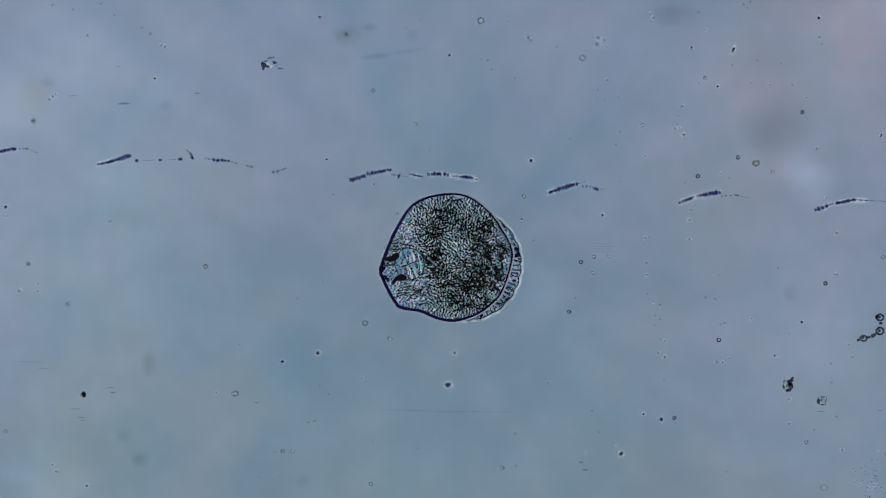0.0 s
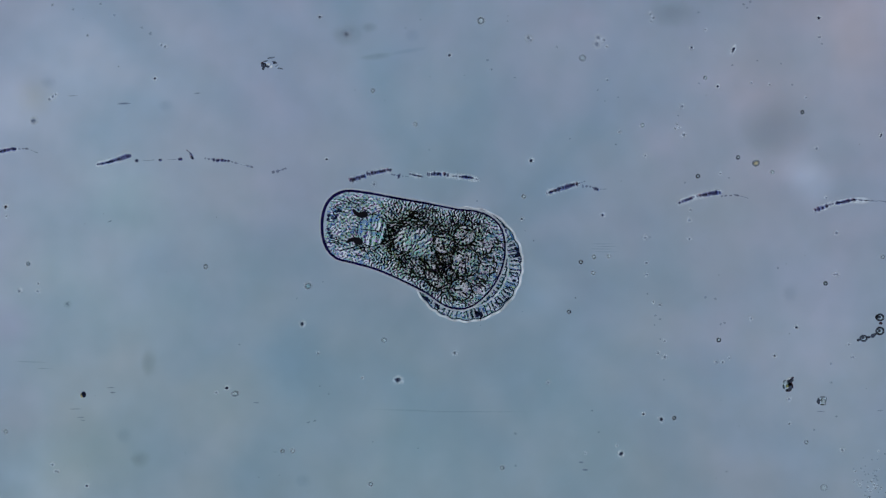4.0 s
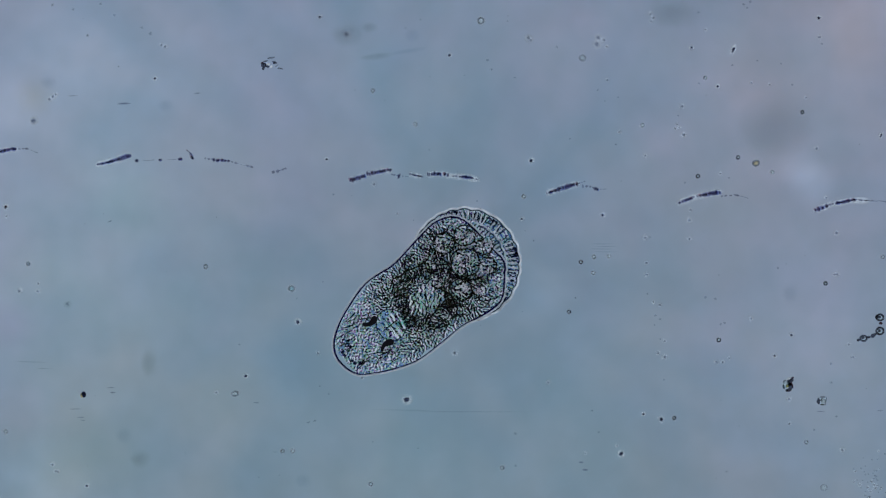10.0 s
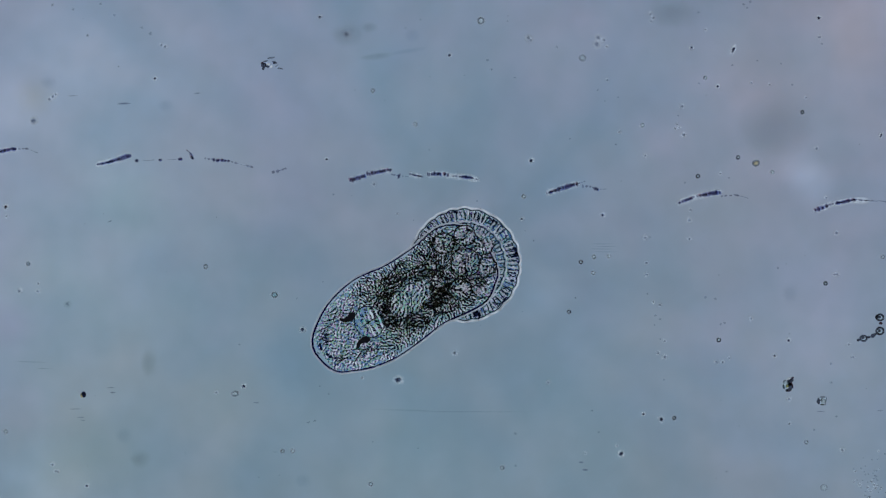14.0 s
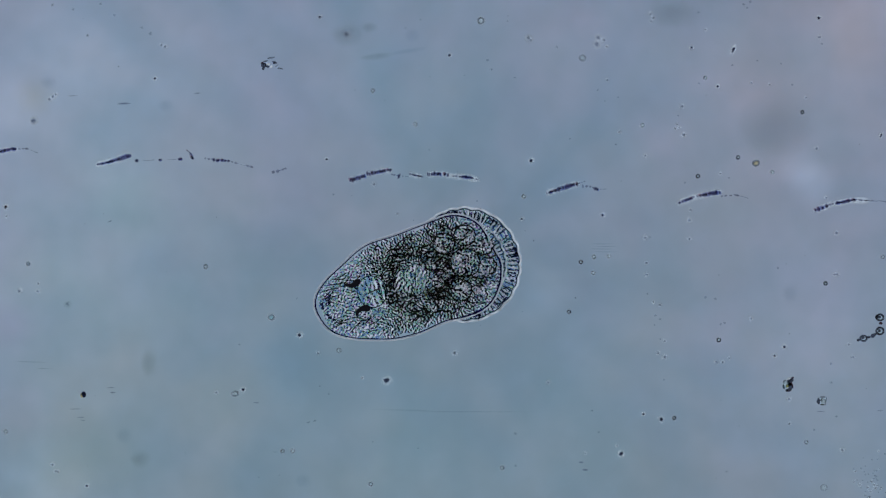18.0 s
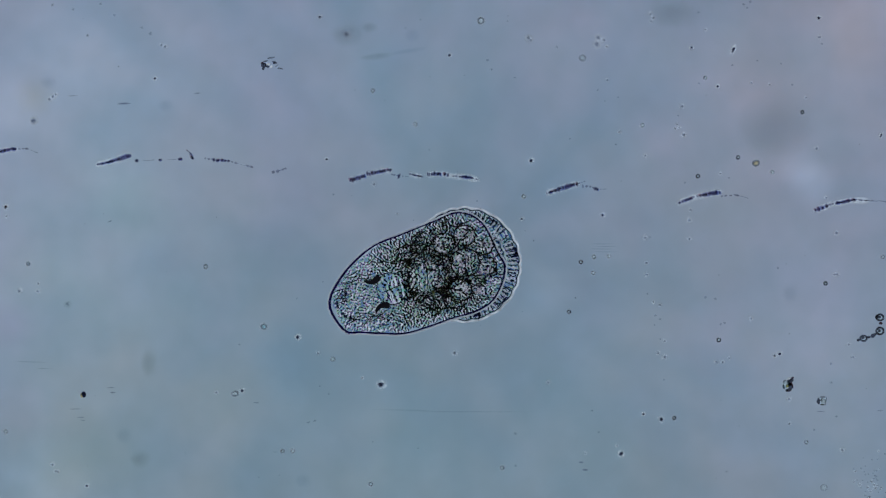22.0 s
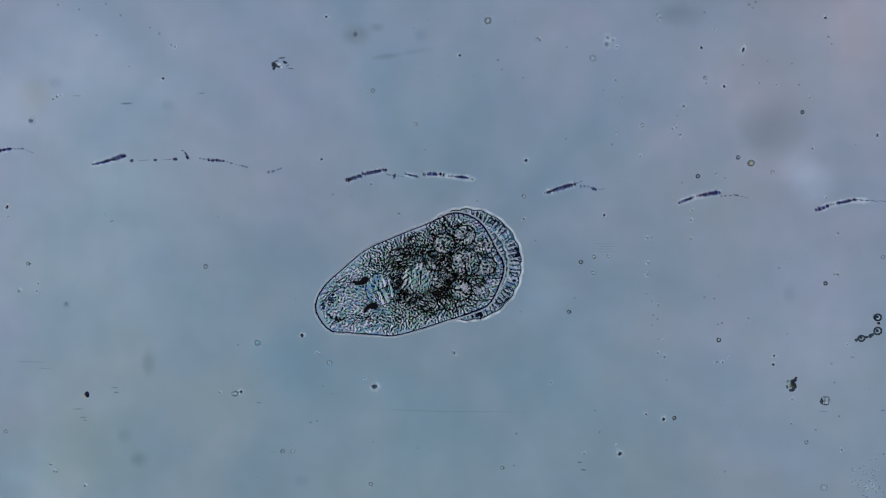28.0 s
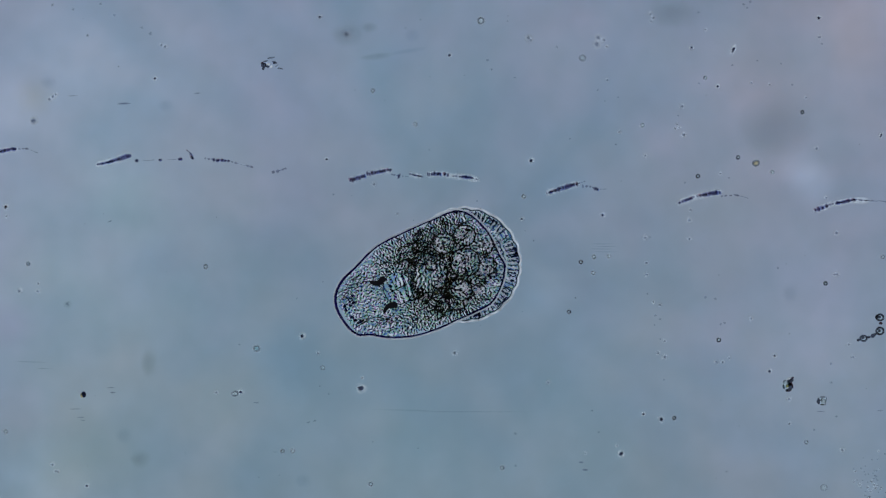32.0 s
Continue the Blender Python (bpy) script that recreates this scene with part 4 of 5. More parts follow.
# ---- the round lobes over the sucker ----
def rosette(x, y, r, tone):
    """A round lobe: dark wall, fine ribs inside it, pale crescents and a star of pale lumps in the middle."""
    ob = part("rosette", mesh_of(dome(bmesh.new(), r, r * 0.94, 0.005, r * 900, 0.12, 4, 20), "rosette", CELL), flatworm)
    spot = at(x, y, 0.043) - BASE
    hidden = Matrix.Translation(at(x, y, 0.006) - BASE)
    rides(ob, lambda p: hidden if p["t"] < 0.1 else Matrix.Translation(spot))     # under the folded trunk at first
    if r > 0.018:
        part("wall", mesh_of(hoop(bmesh.new(), r, r * 0.94, 0.0011, 0, 36, 0.08, 7, r * 900), "wall", GUT), ob, pose(0, 0, 0.001))
    else:
        for k in range(2):
            a = rng.uniform(0, 6.28)
            part("wall", mesh_of(arc(bmesh.new(), r * rng.uniform(0.92, 1.05), a, a + rng.uniform(1.2, 2.6), 0.0012), "wall", GUT), ob, pose(0, 0, 0.001))
    rib = mesh_of(rod(bmesh.new(), r * 0.26, 0.0008, 0, 0, 0.2), "rib", TEAL)
    for k in range(int(r * 420)):
        a = rng.uniform(0, 6.28)
        part("rib", rib, ob, pose(r * 0.80 * math.cos(a), r * 0.76 * math.sin(a), 0.003, 0, 0, math.degrees(a) + rng.gauss(0, 30)))
    for k in range(3):
        a = rng.uniform(0, 6.28)
        part("pale_crescent", mesh_of(arc(bmesh.new(), r * rng.uniform(0.45, 0.80), a, a + rng.uniform(0.6, 1.7), 0.0014), "pale_crescent", (HALO, PINK, PINK)[k]), ob, pose(0, 0, 0.0055))
    for k in range(5):
        a = 2 * math.pi * k / 5 + rng.uniform(-0.5, 0.5)
        petal = mesh_of(pebble(bmesh.new(), r * rng.uniform(0.12, 0.26), r * rng.uniform(0.07, 0.12), 0.0016, r * 300 + k, 0.6, fine=1), "petal", tone)
        part("petal", petal, ob, pose(r * 0.30 * math.cos(a), r * 0.30 * math.sin(a), 0.0055, 0, 0, math.degrees(a) + rng.uniform(-50, 50)))
    for k in range(4):     # dark crinkles across it
        a = rng.uniform(0, 6.28)
        part("crinkle", threads[(k * 2 + int(r * 2000)) % 9], ob, pose(r * rng.uniform(0, 0.6) * math.cos(a), r * rng.uniform(0, 0.6) * math.sin(a), 0.0058, 0, 0, rng.uniform(0, 360)))
    part("core", mesh_of(pebble(bmesh.new(), r * 0.12, r * 0.12, 0.002, 4, 0.6, fine=1), "core", NAVY), ob, pose(0, 0, 0.006))


for x, y, r, tone in ((823, 465, 0.026, PINK), (785, 431, 0.019, HALO), (822, 417, 0.019, PINK), (856, 434, 0.017, PINK), (863, 472, 0.016, HALO),
                      (815, 513, 0.020, HALO), (848, 508, 0.015, PINK), (764, 468, 0.011, HALO), (776, 499, 0.012, HALO)):
    rosette(x, y, r, tone)

# ---- dirt on the slide ----
SHAKEN = []   # what lies on the slide and trembles when the stage is knocked; dirt on the lens does not
DRIFTING = []


def settle(ob, x, y, z, turn=0.0, fixed=False):
    ob.matrix_basis = Matrix.Translation(at(x, y, z)) @ Matrix.Rotation(turn, 4, "Z")
    if not fixed:
        SHAKEN.append((ob, y))
    return ob


GRAINS = {mat.name: [mesh_of(dome(bmesh.new(), 1.45 * U, 1.28 * U, 0.8 * U, k * 3 + 1, 0.3, 4, 14), "speck", soft) for k in range(4)]
          for mat, soft in ((GRIT, GRAIN_DARK), (GREY, GRAIN_GREY), (FAINT, GRAIN_FAINT), (BRICK, GRAIN_RED))}
# pale discs that paint the diffraction halo round a grain
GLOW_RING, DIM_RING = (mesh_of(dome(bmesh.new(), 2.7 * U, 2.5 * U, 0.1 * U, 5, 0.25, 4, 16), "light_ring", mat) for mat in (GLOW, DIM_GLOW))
count = 0


def speck(x, y, r, mat=GREY, long=1.0, turn=None, fixed=False):
    """A grain of dirt; long: how many times longer than wide."""
    global count
    count += 1
    me = GRAINS[mat.name][count % 4]
    ob = new("dust_speck", me)
    word = {"dark_grit": "tiny black grain of dirt", "grey_grit": "tiny grey grain of dirt", "faint_grit": "faint pale grain of dirt", "reddish_stain": "tiny reddish-brown grain of dirt"}[mat.name]
    tagged(ob, word + (", drawn out," if long > 1.4 else "") + " on the glass slide", "speck", "specks on the slide")
    settle(ob, x, y, r * U * 0.6, rng.uniform(-0.6, 0.6) if turn is None else turn, fixed)
    r *= {"dark_grit": 0.92, "grey_grit": 1.10, "faint_grit": 1.45, "reddish_stain": 0.9}[mat.name]
    ob.scale = (r * long, r, r)
    if mat is not FAINT:
        part("light_ring", DIM_RING if mat is GREY else GLOW_RING, ob, pose(0, 0, -0.4 * U), "pale disc painted as the ring of light round the grain")
    return ob


def bubble(x, y, r, edge=RIM, middle=WATER, fixed=True, thick=0.28, oval=0.93, turn=None):
    r *= 0.92
    ob = tagged(new("bubble", mesh_of(hoop(bmesh.new(), r * U * 0.85, r * U * 0.85 * oval, r * U * thick, 0, 20), "bubble", edge)),
                "tiny round bubble with a " + ("dark" if edge in (GRIT, NAVY, RIM) else "faint") + " rim and clear middle", "bubble", "bubbles on the slide")
    part("middle", mesh_of(dome(bmesh.new(), r * U * 0.75, r * U * 0.75 * oval, r * U * 0.3, 2, 0.05, 3, 14), "middle", middle), ob)
    # a pale disc paints the halo of light round the bubble
    if edge is not FAINT:
        part("light_ring", mesh_of(dome(bmesh.new(), r * U * 1.75, r * U * 1.75 * oval, r * U * 0.05, r, 0.15, 4, 18), "light_ring", GLOW), ob, pose(0, 0, -0.2 * r * U))
    return settle(ob, x, y, r * U * 0.3, rng.uniform(0, 3) if turn is None else turn, fixed)


def smudge(x, y, rx, ry, mat, turn=0.0, label="soft dark smudge under the glass"):
    ob = tagged(new("smudge", mesh_of(dome(bmesh.new(), rx * U * 1.3, ry * U * 1.3, 0.002, rx * 0.1, 0.1, 6, 28), "smudge", mat)), label, "smudge", "smudges under the slide")
    return settle(ob, x, y, -0.090, turn)


def scratch(x0, y0, x1, y1, r, mat=FAINT, bend=0.0, label="fine short scratch in the glass"):
    a, b = at(x0, y0), at(x1, y1)
    d = b - a
    soft = SOFT_GREY if mat is GREY else SOFT_THIN if r < 0.8 else SOFT_FAINT
    r = max(r, 0.9)
    ob = tagged(new("scratch", mesh_of(dome(bmesh.new(), d.length * 0.56, r * 1.5 * U, r * 0.5 * U, x0, 0.1, 4, 20), "scratch", soft)), label, "scratch", "scratches in the slide")
    return settle(ob, (x0 + x1) / 2, (y0 + y1) / 2, r * U * 0.4, math.atan2(d.y, d.x))


def crumb(x, y, pieces, label):
    """A crumb of debris: lumps at places round its middle (dx, dy, rx, ry, turn, material)."""
    ob = tagged(new("crumb"), label, "debris", "crumbs on the slide")
    for k, (dx, dy, rx, ry, turn, mat) in enumerate(pieces):
        part("lump", mesh_of(pebble(bmesh.new(), rx * U, ry * U, min(rx, ry) * U * 0.6, k + x, 0.6), "lump", mat), ob,
             pose(dx * U, -dy * U, min(rx, ry) * U * 0.6 + 0.0004 * k, 0, 0, turn))
    return settle(ob, x, y, 0.0)


# broken dark streaks, a row of them across the slide: each a chain of beads
def streak(points, beads, label, seams=True):
    """points: the bent line that it follows; beads: (from, to, radius, gap, material) along it as shares."""
    pts = np.array(points, float)
    s = np.concatenate(([0], np.cumsum(np.hypot(*np.diff(pts, axis=0).T))))
    mid = pts.mean(axis=0)
    ob = tagged(new("streak"), label, "streak", "row of streaks")
    widest = max(b[2] for b in beads)
    steps = np.linspace(0, s[-1], 9)
    line = [Vector(((np.interp(k, s, pts[:, 0]) - mid[0]) * U, -(np.interp(k, s, pts[:, 1]) - mid[1]) * U, 0.0)) for k in steps]
    dark_to = max((b[1] for b in beads if b[4] in (STREAK, BRICK)), default=0.0)
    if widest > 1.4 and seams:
        for c0, c1 in zip(line[:1 + int(8 * dark_to):2], line[2::2]):     # pale discs paint the light bent to both sides of the streak
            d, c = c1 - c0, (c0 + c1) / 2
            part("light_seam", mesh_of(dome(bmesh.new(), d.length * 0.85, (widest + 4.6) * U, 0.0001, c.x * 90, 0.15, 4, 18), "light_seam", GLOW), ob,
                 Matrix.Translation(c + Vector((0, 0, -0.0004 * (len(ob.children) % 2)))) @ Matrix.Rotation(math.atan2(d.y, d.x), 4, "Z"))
    for b0, b1, r, gap, tone in beads:
        if tone is STREAK and (b1 - b0) * s[-1] > 14:      # the thin film that joins its beads
            ends = [Vector((np.interp(k * s[-1], s, pts[:, 0]), np.interp(k * s[-1], s, pts[:, 1]), 0)) for k in (b0, min(b1, 1.0))]
            d, c = ends[1] - ends[0], (ends[0] + ends[1]) / 2
            part("film", mesh_of(dome(bmesh.new(), d.length * 0.60 * U, r * 1.45 * U, 0.2 * r * U, b0, 0.15, 4, 20), "film", SOFT_VIOLET), ob,
                 pose((c.x - mid[0]) * U, -(c.y - mid[1]) * U, 0.0003, 0, 0, math.degrees(math.atan2(-d.y, d.x))))
        q = b0 * s[-1]
        soft = {STREAK: SOFT_DARK, GREY: SOFT_GREY, FAINT: SOFT_FAINT, BRICK: SOFT_DARK}[tone]
        while q < b1 * s[-1]:
            n = rng.uniform(0.55, 1.0) * gap
            w = r * rng.uniform(0.65, 1.15)
            x0, y0 = np.interp(q, s, pts[:, 0]), np.interp(q, s, pts[:, 1])
            x1, y1 = np.interp(q + n, s, pts[:, 0]), np.interp(q + n, s, pts[:, 1])
            turn = math.degrees(math.atan2(-(y1 - y0), x1 - x0))
            spot = Vector((((x0 + x1) / 2 - mid[0]) * U, -((y0 + y1) / 2 - mid[1] + rng.uniform(-0.4, 0.4)) * U, 0.0008))
            part("bead", mesh_of(dome(bmesh.new(), n * 0.95 * U, w * 1.62 * U, 0.6 * w * U, q, 0.3, 4, 12), "bead", soft), ob, Matrix.Translation(spot) @ pose(0, 0, 0, 0, 0, turn + rng.uniform(-14, 14)))
            if tone in (STREAK, BRICK) and rng.random() < 0.4:
                tint, side = ((SOFT_RED, -1), (SOFT_BLUE, 1))[rng.random() < 0.55]
                part("colour_fringe", mesh_of(dome(bmesh.new(), n * 0.9 * U, w * 1.5 * U, 0.3 * w * U, q, 0.2, 4, 12), "colour_fringe", tint), ob,
                     Matrix.Translation(spot + Vector((side * 1.6 * U, -side * 1.0 * U, -0.0004))) @ pose(0, 0, 0, 0, 0, turn))
            q += gap * rng.uniform(0.75, 1.25)
    return settle(ob, mid[0], mid[1], 0.0)


L1 = "broken dark streak of beads on the glass slide"
streak([(-8, 270), (20, 264), (50, 264), (66, 271)], [(0, 0.45, 3.2, 6, STREAK), (0.2, 0.75, 1.6, 6, GREY), (0.75, 1, 0.9, 5, FAINT)], L1)
streak([(172, 292), (200, 285), (232, 275)], [(0, 0.45, 2.0, 3.6, STREAK), (0.30, 0.62, 3.0, 4, STREAK), (0.58, 0.97, 4.2, 4, STREAK)], L1)
streak([(236, 284), (250, 285), (290, 283), (322, 282)], [(0.04, 0.11, 4.0, 6, STREAK), (0.2, 0.38, 1.2, 7, FAINT), (0.52, 0.60, 2.7, 8, GREY), (0.53, 0.58, 1.8, 5, STREAK), (0.70, 0.85, 1.0, 7, FAINT), (0.92, 0.99, 3.2, 6, STREAK)], L1, False)
streak([(331, 267), (337, 271), (341, 280)], [(0, 0.5, 1.6, 4, BRICK), (0.4, 1, 2.9, 5, STREAK)], "small hooked dark streak on the glass slide", False)
streak([(362, 281), (385, 284), (406, 285), (425, 291), (446, 296)], [(0, 0.16, 2.0, 6, GREY), (0.18, 0.24, 3.0, 5, STREAK), (0.28, 0.50, 2.6, 5, STREAK), (0.55, 0.65, 1.5, 6, GREY), (0.62, 0.9, 1.0, 5, FAINT), (0.88, 1, 2.0, 6, GREY)], L1, False)
streak([(482, 306), (506, 299)], [(0, 0.3, 2.4, 6, GREY), (0.45, 1, 1.6, 5, GREY)], "faint short streak of grey beads", False)
streak([(619, 320), (646, 311)], [(0, 0.4, 3.4, 4, BRICK), (0.1, 1, 3.6, 5, STREAK)], L1)
streak([(649, 309), (668, 304), (692, 301)], [(0, 1, 3.2, 4.4, STREAK), (0.5, 1, 2.2, 6, GREY)], L1)
streak([(692, 309), (706, 311), (722, 313)], [(0, 0.35, 1.6, 5, GREY), (0.42, 0.52, 4.2, 4, STREAK), (0.65, 1, 1.2, 5, FAINT)], L1, False)
streak([(724, 308), (746, 313)], [(0, 1, 2.0, 7, GREY), (0.2, 0.9, 1.3, 6, STREAK)], L1)
streak([(756, 309), (780, 308), (800, 312), (830, 314), (846, 318)], [(0, 0.05, 3.4, 3, STREAK), (0.07, 0.28, 3.3, 5, STREAK), (0.32, 0.45, 3.2, 6, STREAK), (0.50, 0.58, 2.4, 5, GREY), (0.62, 0.86, 2.9, 4.5, STREAK), (0.86, 1, 1.6, 6, GREY)], L1)
streak([(967, 343), (1000, 331), (1024, 325)], [(0, 0.25, 2.4, 5, GREY), (0.08, 0.25, 2.2, 5, STREAK), (0.25, 0.95, 3.9, 5, STREAK), (0.75, 1, 2.0, 5, BRICK)], L1)
streak([(1024, 325), (1037, 321)], [(0, 1, 1.5, 4, GREY)], L1, False)
streak([(1030, 331), (1044, 330), (1057, 335), (1072, 335)], [(0, 0.2, 2.5, 5, GREY), (0.3, 0.45, 2.0, 5, GREY), (0.5, 0.7, 2.8, 5, STREAK), (0.75, 1, 0.9, 5, FAINT)], L1, False)
streak([(1201, 360), (1230, 348), (1275, 340)], [(0, 0.35, 2.7, 5, STREAK), (0.25, 0.6, 2.2, 5, GREY), (0.5, 1, 3.6, 6, STREAK)], L1)
streak([(1276, 348), (1300, 345), (1324, 351)], [(0, 0.6, 1.4, 7, GREY), (0.6, 1, 1.0, 6, FAINT)], L1)
streak([(1442, 373), (1470, 362), (1510, 354), (1570, 357)], [(0, 0.18, 3.6, 6, STREAK), (0.15, 0.5, 2.1, 6, GREY), (0.3, 0.55, 2.6, 7, STREAK), (0.5, 1, 1.4, 8, FAINT), (0.5, 0.8, 1.0, 9, GREY)], L1)
# crumbs
crumb(468, 116, ((-1, 0, 4.2, 5.0, 20, GRIT), (5, 2, 4.5, 2.2, -15, GRIT), (-2, 6, 2.6, 2.4, 0, GRIT), (-4, -4, 3, 2, 30, BRICK), (7, -2, 4, 2, 10, HALO), (12, -13, 6, 1.8, 10, GREY), (18, -5, 4, 2.6, -20, GRIT),
                 (12, 3, 3, 2, 30, HALO), (28, 6, 5, 1.4, -12, GREY), (22, 1, 3, 1.2, 40, FAINT), (2, -7, 5, 1.6, 20, GREY)), "dark angular crumb with small splinters on the slide")
crumb(1393, 680, ((-3.3, 0, 4.5, 6.6, 10, WATER), (2.5, -2.5, 2.9, 6.6, 10, GRIT), (4.9, 2.5, 3.3, 8.2, 20, GRIT), (8.2, 1.6, 1.6, 6.6, 20, BRICK), (2.5, 12.3, 4.9, 1.3, 10, BRICK), (7.4, -7.4, 3.3, 4.1, -30, GRIT), (-4.9, -4.9, 4.1, 1.6, 45, GREY), (-6.6, 4.9, 1.6, 4.1, 15, TEAL), (1.6, 9.8, 4.9, 2.5, 10, GRIT), (9, -11.5, 2.5, 2, 0, BRICK), (1.6, -9.8, 4.9, 1.2, 30, HALO), (-0.8, 3.3, 2.5, 2.5, 0, OLIVE), (0.8, -2.5, 1.6, 2.5, 0, TEAL)), "clear crumb with a black crescent edge on the slide")
crumb(1453, 710, ((-5, 0, 3, 6, 0, GRIT), (3, 0, 5, 6, 0, WATER), (8, 0, 1.6, 6, -10, GREY), (3, -7, 6, 1.4, 0, GREY), (2, 6, 5, 1.3, 0, BRICK), (1, -2, 1.5, 3, 0, GRIT)), "small glassy crumb with one black side")
chain = crumb(1543, 592, ((-24, 10, 3.2, 2.4, 0, GRIT), (-6, 5, 4.5, 2.2, 10, GRIT), (2, 2, 5, 3.2, 40, GRIT), (8, -1, 2.5, 2, 0, GREY), (15, -20, 3, 2.6, 0, BRICK), (8, -31, 3, 5, 0, GRIT)),
              "chain of small round dark-rimmed cells on the slide")
for dx, dy, rx, ry in ((-15, 7, 5.6, 4.8), (14, -6, 6.2, 6.2), (14, -30, 6.0, 5.6)):
    cell = part("cell", mesh_of(dome(bmesh.new(), rx * U, ry * U, 3 * U, rx, 0.1, 3, 16), "cell", WATER), chain, pose(dx * U, -dy * U, 0.001))
    part("cell_wall", mesh_of(hoop(bmesh.new(), rx * U, ry * U, 1.7 * U, 0, 22, 0.12, 5), "cell_wall", GRIT), cell, pose(0, 0, 0.001))
    part("cell_core", mesh_of(pebble(bmesh.new(), rx * 0.5 * U, ry * 0.42 * U, 1.2 * U, dx, 0.6), "cell_core", GRIT), cell, pose(-1.6 * U, 1.0 * U, 0.003))

# bubbles on the lens and on the slide
for x, y, r in ((1420, 199, 3.6), (1306, 279, 3.6), (1235, 312, 3.8), (1272, 602, 4), (1461, 502, 3.8), (1007, 552, 3.6), (1028, 464, 3.6), (1193, 740, 3.6)):
    bubble(x, y, r, GRIT, WATER, True, 0.34)
for x, y, r in ( (364, 472, 4.2), (656, 857, 4.2), (1427, 783, 4),
                (500, 799, 4), (889, 828, 4), (660, 161, 4), (1562, 455, 3.6)):
    bubble(x, y, r)
for x, y, r in ((735, 220, 4), (1137, 222, 4), (927, 348, 4), (1367, 305, 4), (1051, 455, 4), (1077, 454, 4), (1050, 483, 4), (518, 798, 4), (10, 764, 4), (1248, 138, 3.5), (50, 467, 4)):
    bubble(x, y, r, GREY, WATER, True, 0.24)
bubble(851, 37, 6.6, GREY, WATER, False, 0.28)
bubble(1031, 103, 6.4, FAINT, WATER, False, 0.3)
bubble(1458, 863, 7, FAINT, WATER, True, 0.2)
bubble(1338, 289, 6.6, RIM, AMBER, False, 0.30, 0.80, 0.3)
crumb(148, 699, ((0.8, -1, 4.2, 4.8, 20, NAVY), (-3.4, 1.5, 2.2, 4.0, 15, AMBER), (1.5, 3.0, 2.6, 1.8, 0, TEAL)), "tiny round dark blue grain with an amber side")
oval = bubble(416, 697, 7.2, RIM, WATER, True, 0.20, 0.66, 0.25)
ring_drift = bubble(548, 470, 6, GREY, CYAN, True, 0.24, 0.9)
dot_drift = speck(692, 656, 5.0, GRIT, 1.1, 0.3, True)
dot_two = speck(435, 664, 3.0, GRIT, 1.0, 0.3, True)
dot_three = speck(527, 570, 3.8, GRIT, 1.0, 0.3, True)
DRIFTING.append((ring_drift, 0.3 * 6 * U, ((0, 646, 572), (0.6, 634, 571), (1.0, 630, 612), (1.4, 628, 582), (2.0, 548, 535), (2.6, 562, 500), (3.0, 578, 485), (3.5, 558, 510), (5.5, 536, 476), (6.0, 549, 470),
                               (6.6, 530, 478), (7.0, 545, 500), (7.5, 560, 520), (8.0, 545, 521), (8.6, 535, 525), (9, 534, 502), (10, 516, 511), (12, 494, 512), (13, 488, 517), (14.5, 486, 526),
                               (16.5, 488, 553), (19, 473, 564), (21, 469, 573), (23, 465, 583), (25, 462, 591), (28, 456, 607), (30, 454, 612), (32, 454, 617))))
DRIFTING.append((dot_drift, 4.4 * U * 0.6, ((0, 793, 682), (0.6, 799, 676), (1.0, 788, 661), (1.4, 780, 652), (2.0, 742, 632), (2.4, 726, 636), (3.0, 716, 619), (3.5, 700, 650), (5.5, 728, 690), (6, 692, 656),
                                (6.6, 735, 715), (7, 722, 690), (7.5, 714, 684), (8.3, 715, 690), (9, 737, 718), (10, 720, 708), (12, 709, 676), (13, 701, 664), (14.5, 706, 676), (16.5, 686, 667),
                                (19, 684, 679), (23, 670, 682), (25, 664, 684), (28, 663, 685), (32, 639, 688))))
sinking = speck(1406, 584, 2.7, GRIT, 1.0, 0.2, True)
DRIFTING.append((sinking, 2.7 * U * 0.6, ((0, 1419, 570), (6, 1406, 584), (13, 1397, 600), (19, 1386, 617), (25, 1374, 636), (32, 1362, 657))))
faint_ring = bubble(602, 616, 5.0, FAINT, WATER, True, 0.26)
DRIFTING.append((faint_ring, 0.3 * 5 * U, ((0, 690, 600), (7, 653, 611), (8, 639, 615), (13, 606, 614), (17, 602, 616), (19, 597, 627), (22, 589, 636), (25, 588, 638), (32, 571, 651))))
DRIFTING.append((dot_two, 3.0 * U * 0.6, ((0, 500, 640), (6, 384, 695), (9, 435, 664), (13, 432, 680), (19, 430, 690), (23, 428, 692), (32, 426, 694))))
DRIFTING.append((dot_three, 3.8 * U * 0.6, ((0, 563, 625), (1, 530, 632), (2, 528, 585), (3, 531, 577), (6, 540, 566), (7, 538, 571), (8, 535, 573), (9, 526, 569), (13, 536, 580), (19, 529, 595), (23, 527, 597), (25, 535, 592), (28, 535, 594), (32, 535, 595))))

# soft shapes below the plane of the slide
smudge(1366, 222, 72, 78, DIM)
smudge(1188, 22, 60, 34, DIM)
smudge(613, 60, 14, 12, DIMMER)
smudge(613, 60, 34, 28, DIM)
smudge(653, 48, 18, 13, DIM)
smudge(728, 62, 18, 18, HAZE)
smudge(664, 100, 36, 9, DIM, 0.1)
smudge(722, 90, 40, 7, HAZE, 0.15)
smudge(262, 640, 18, 36, DIM)
smudge(248, 812, 22, 22, DIM)
smudge(218, 770, 18, 20, HAZE)
smudge(292, 186, 18, 16, HAZE)
smudge(85, 146, 18, 16, HAZE)
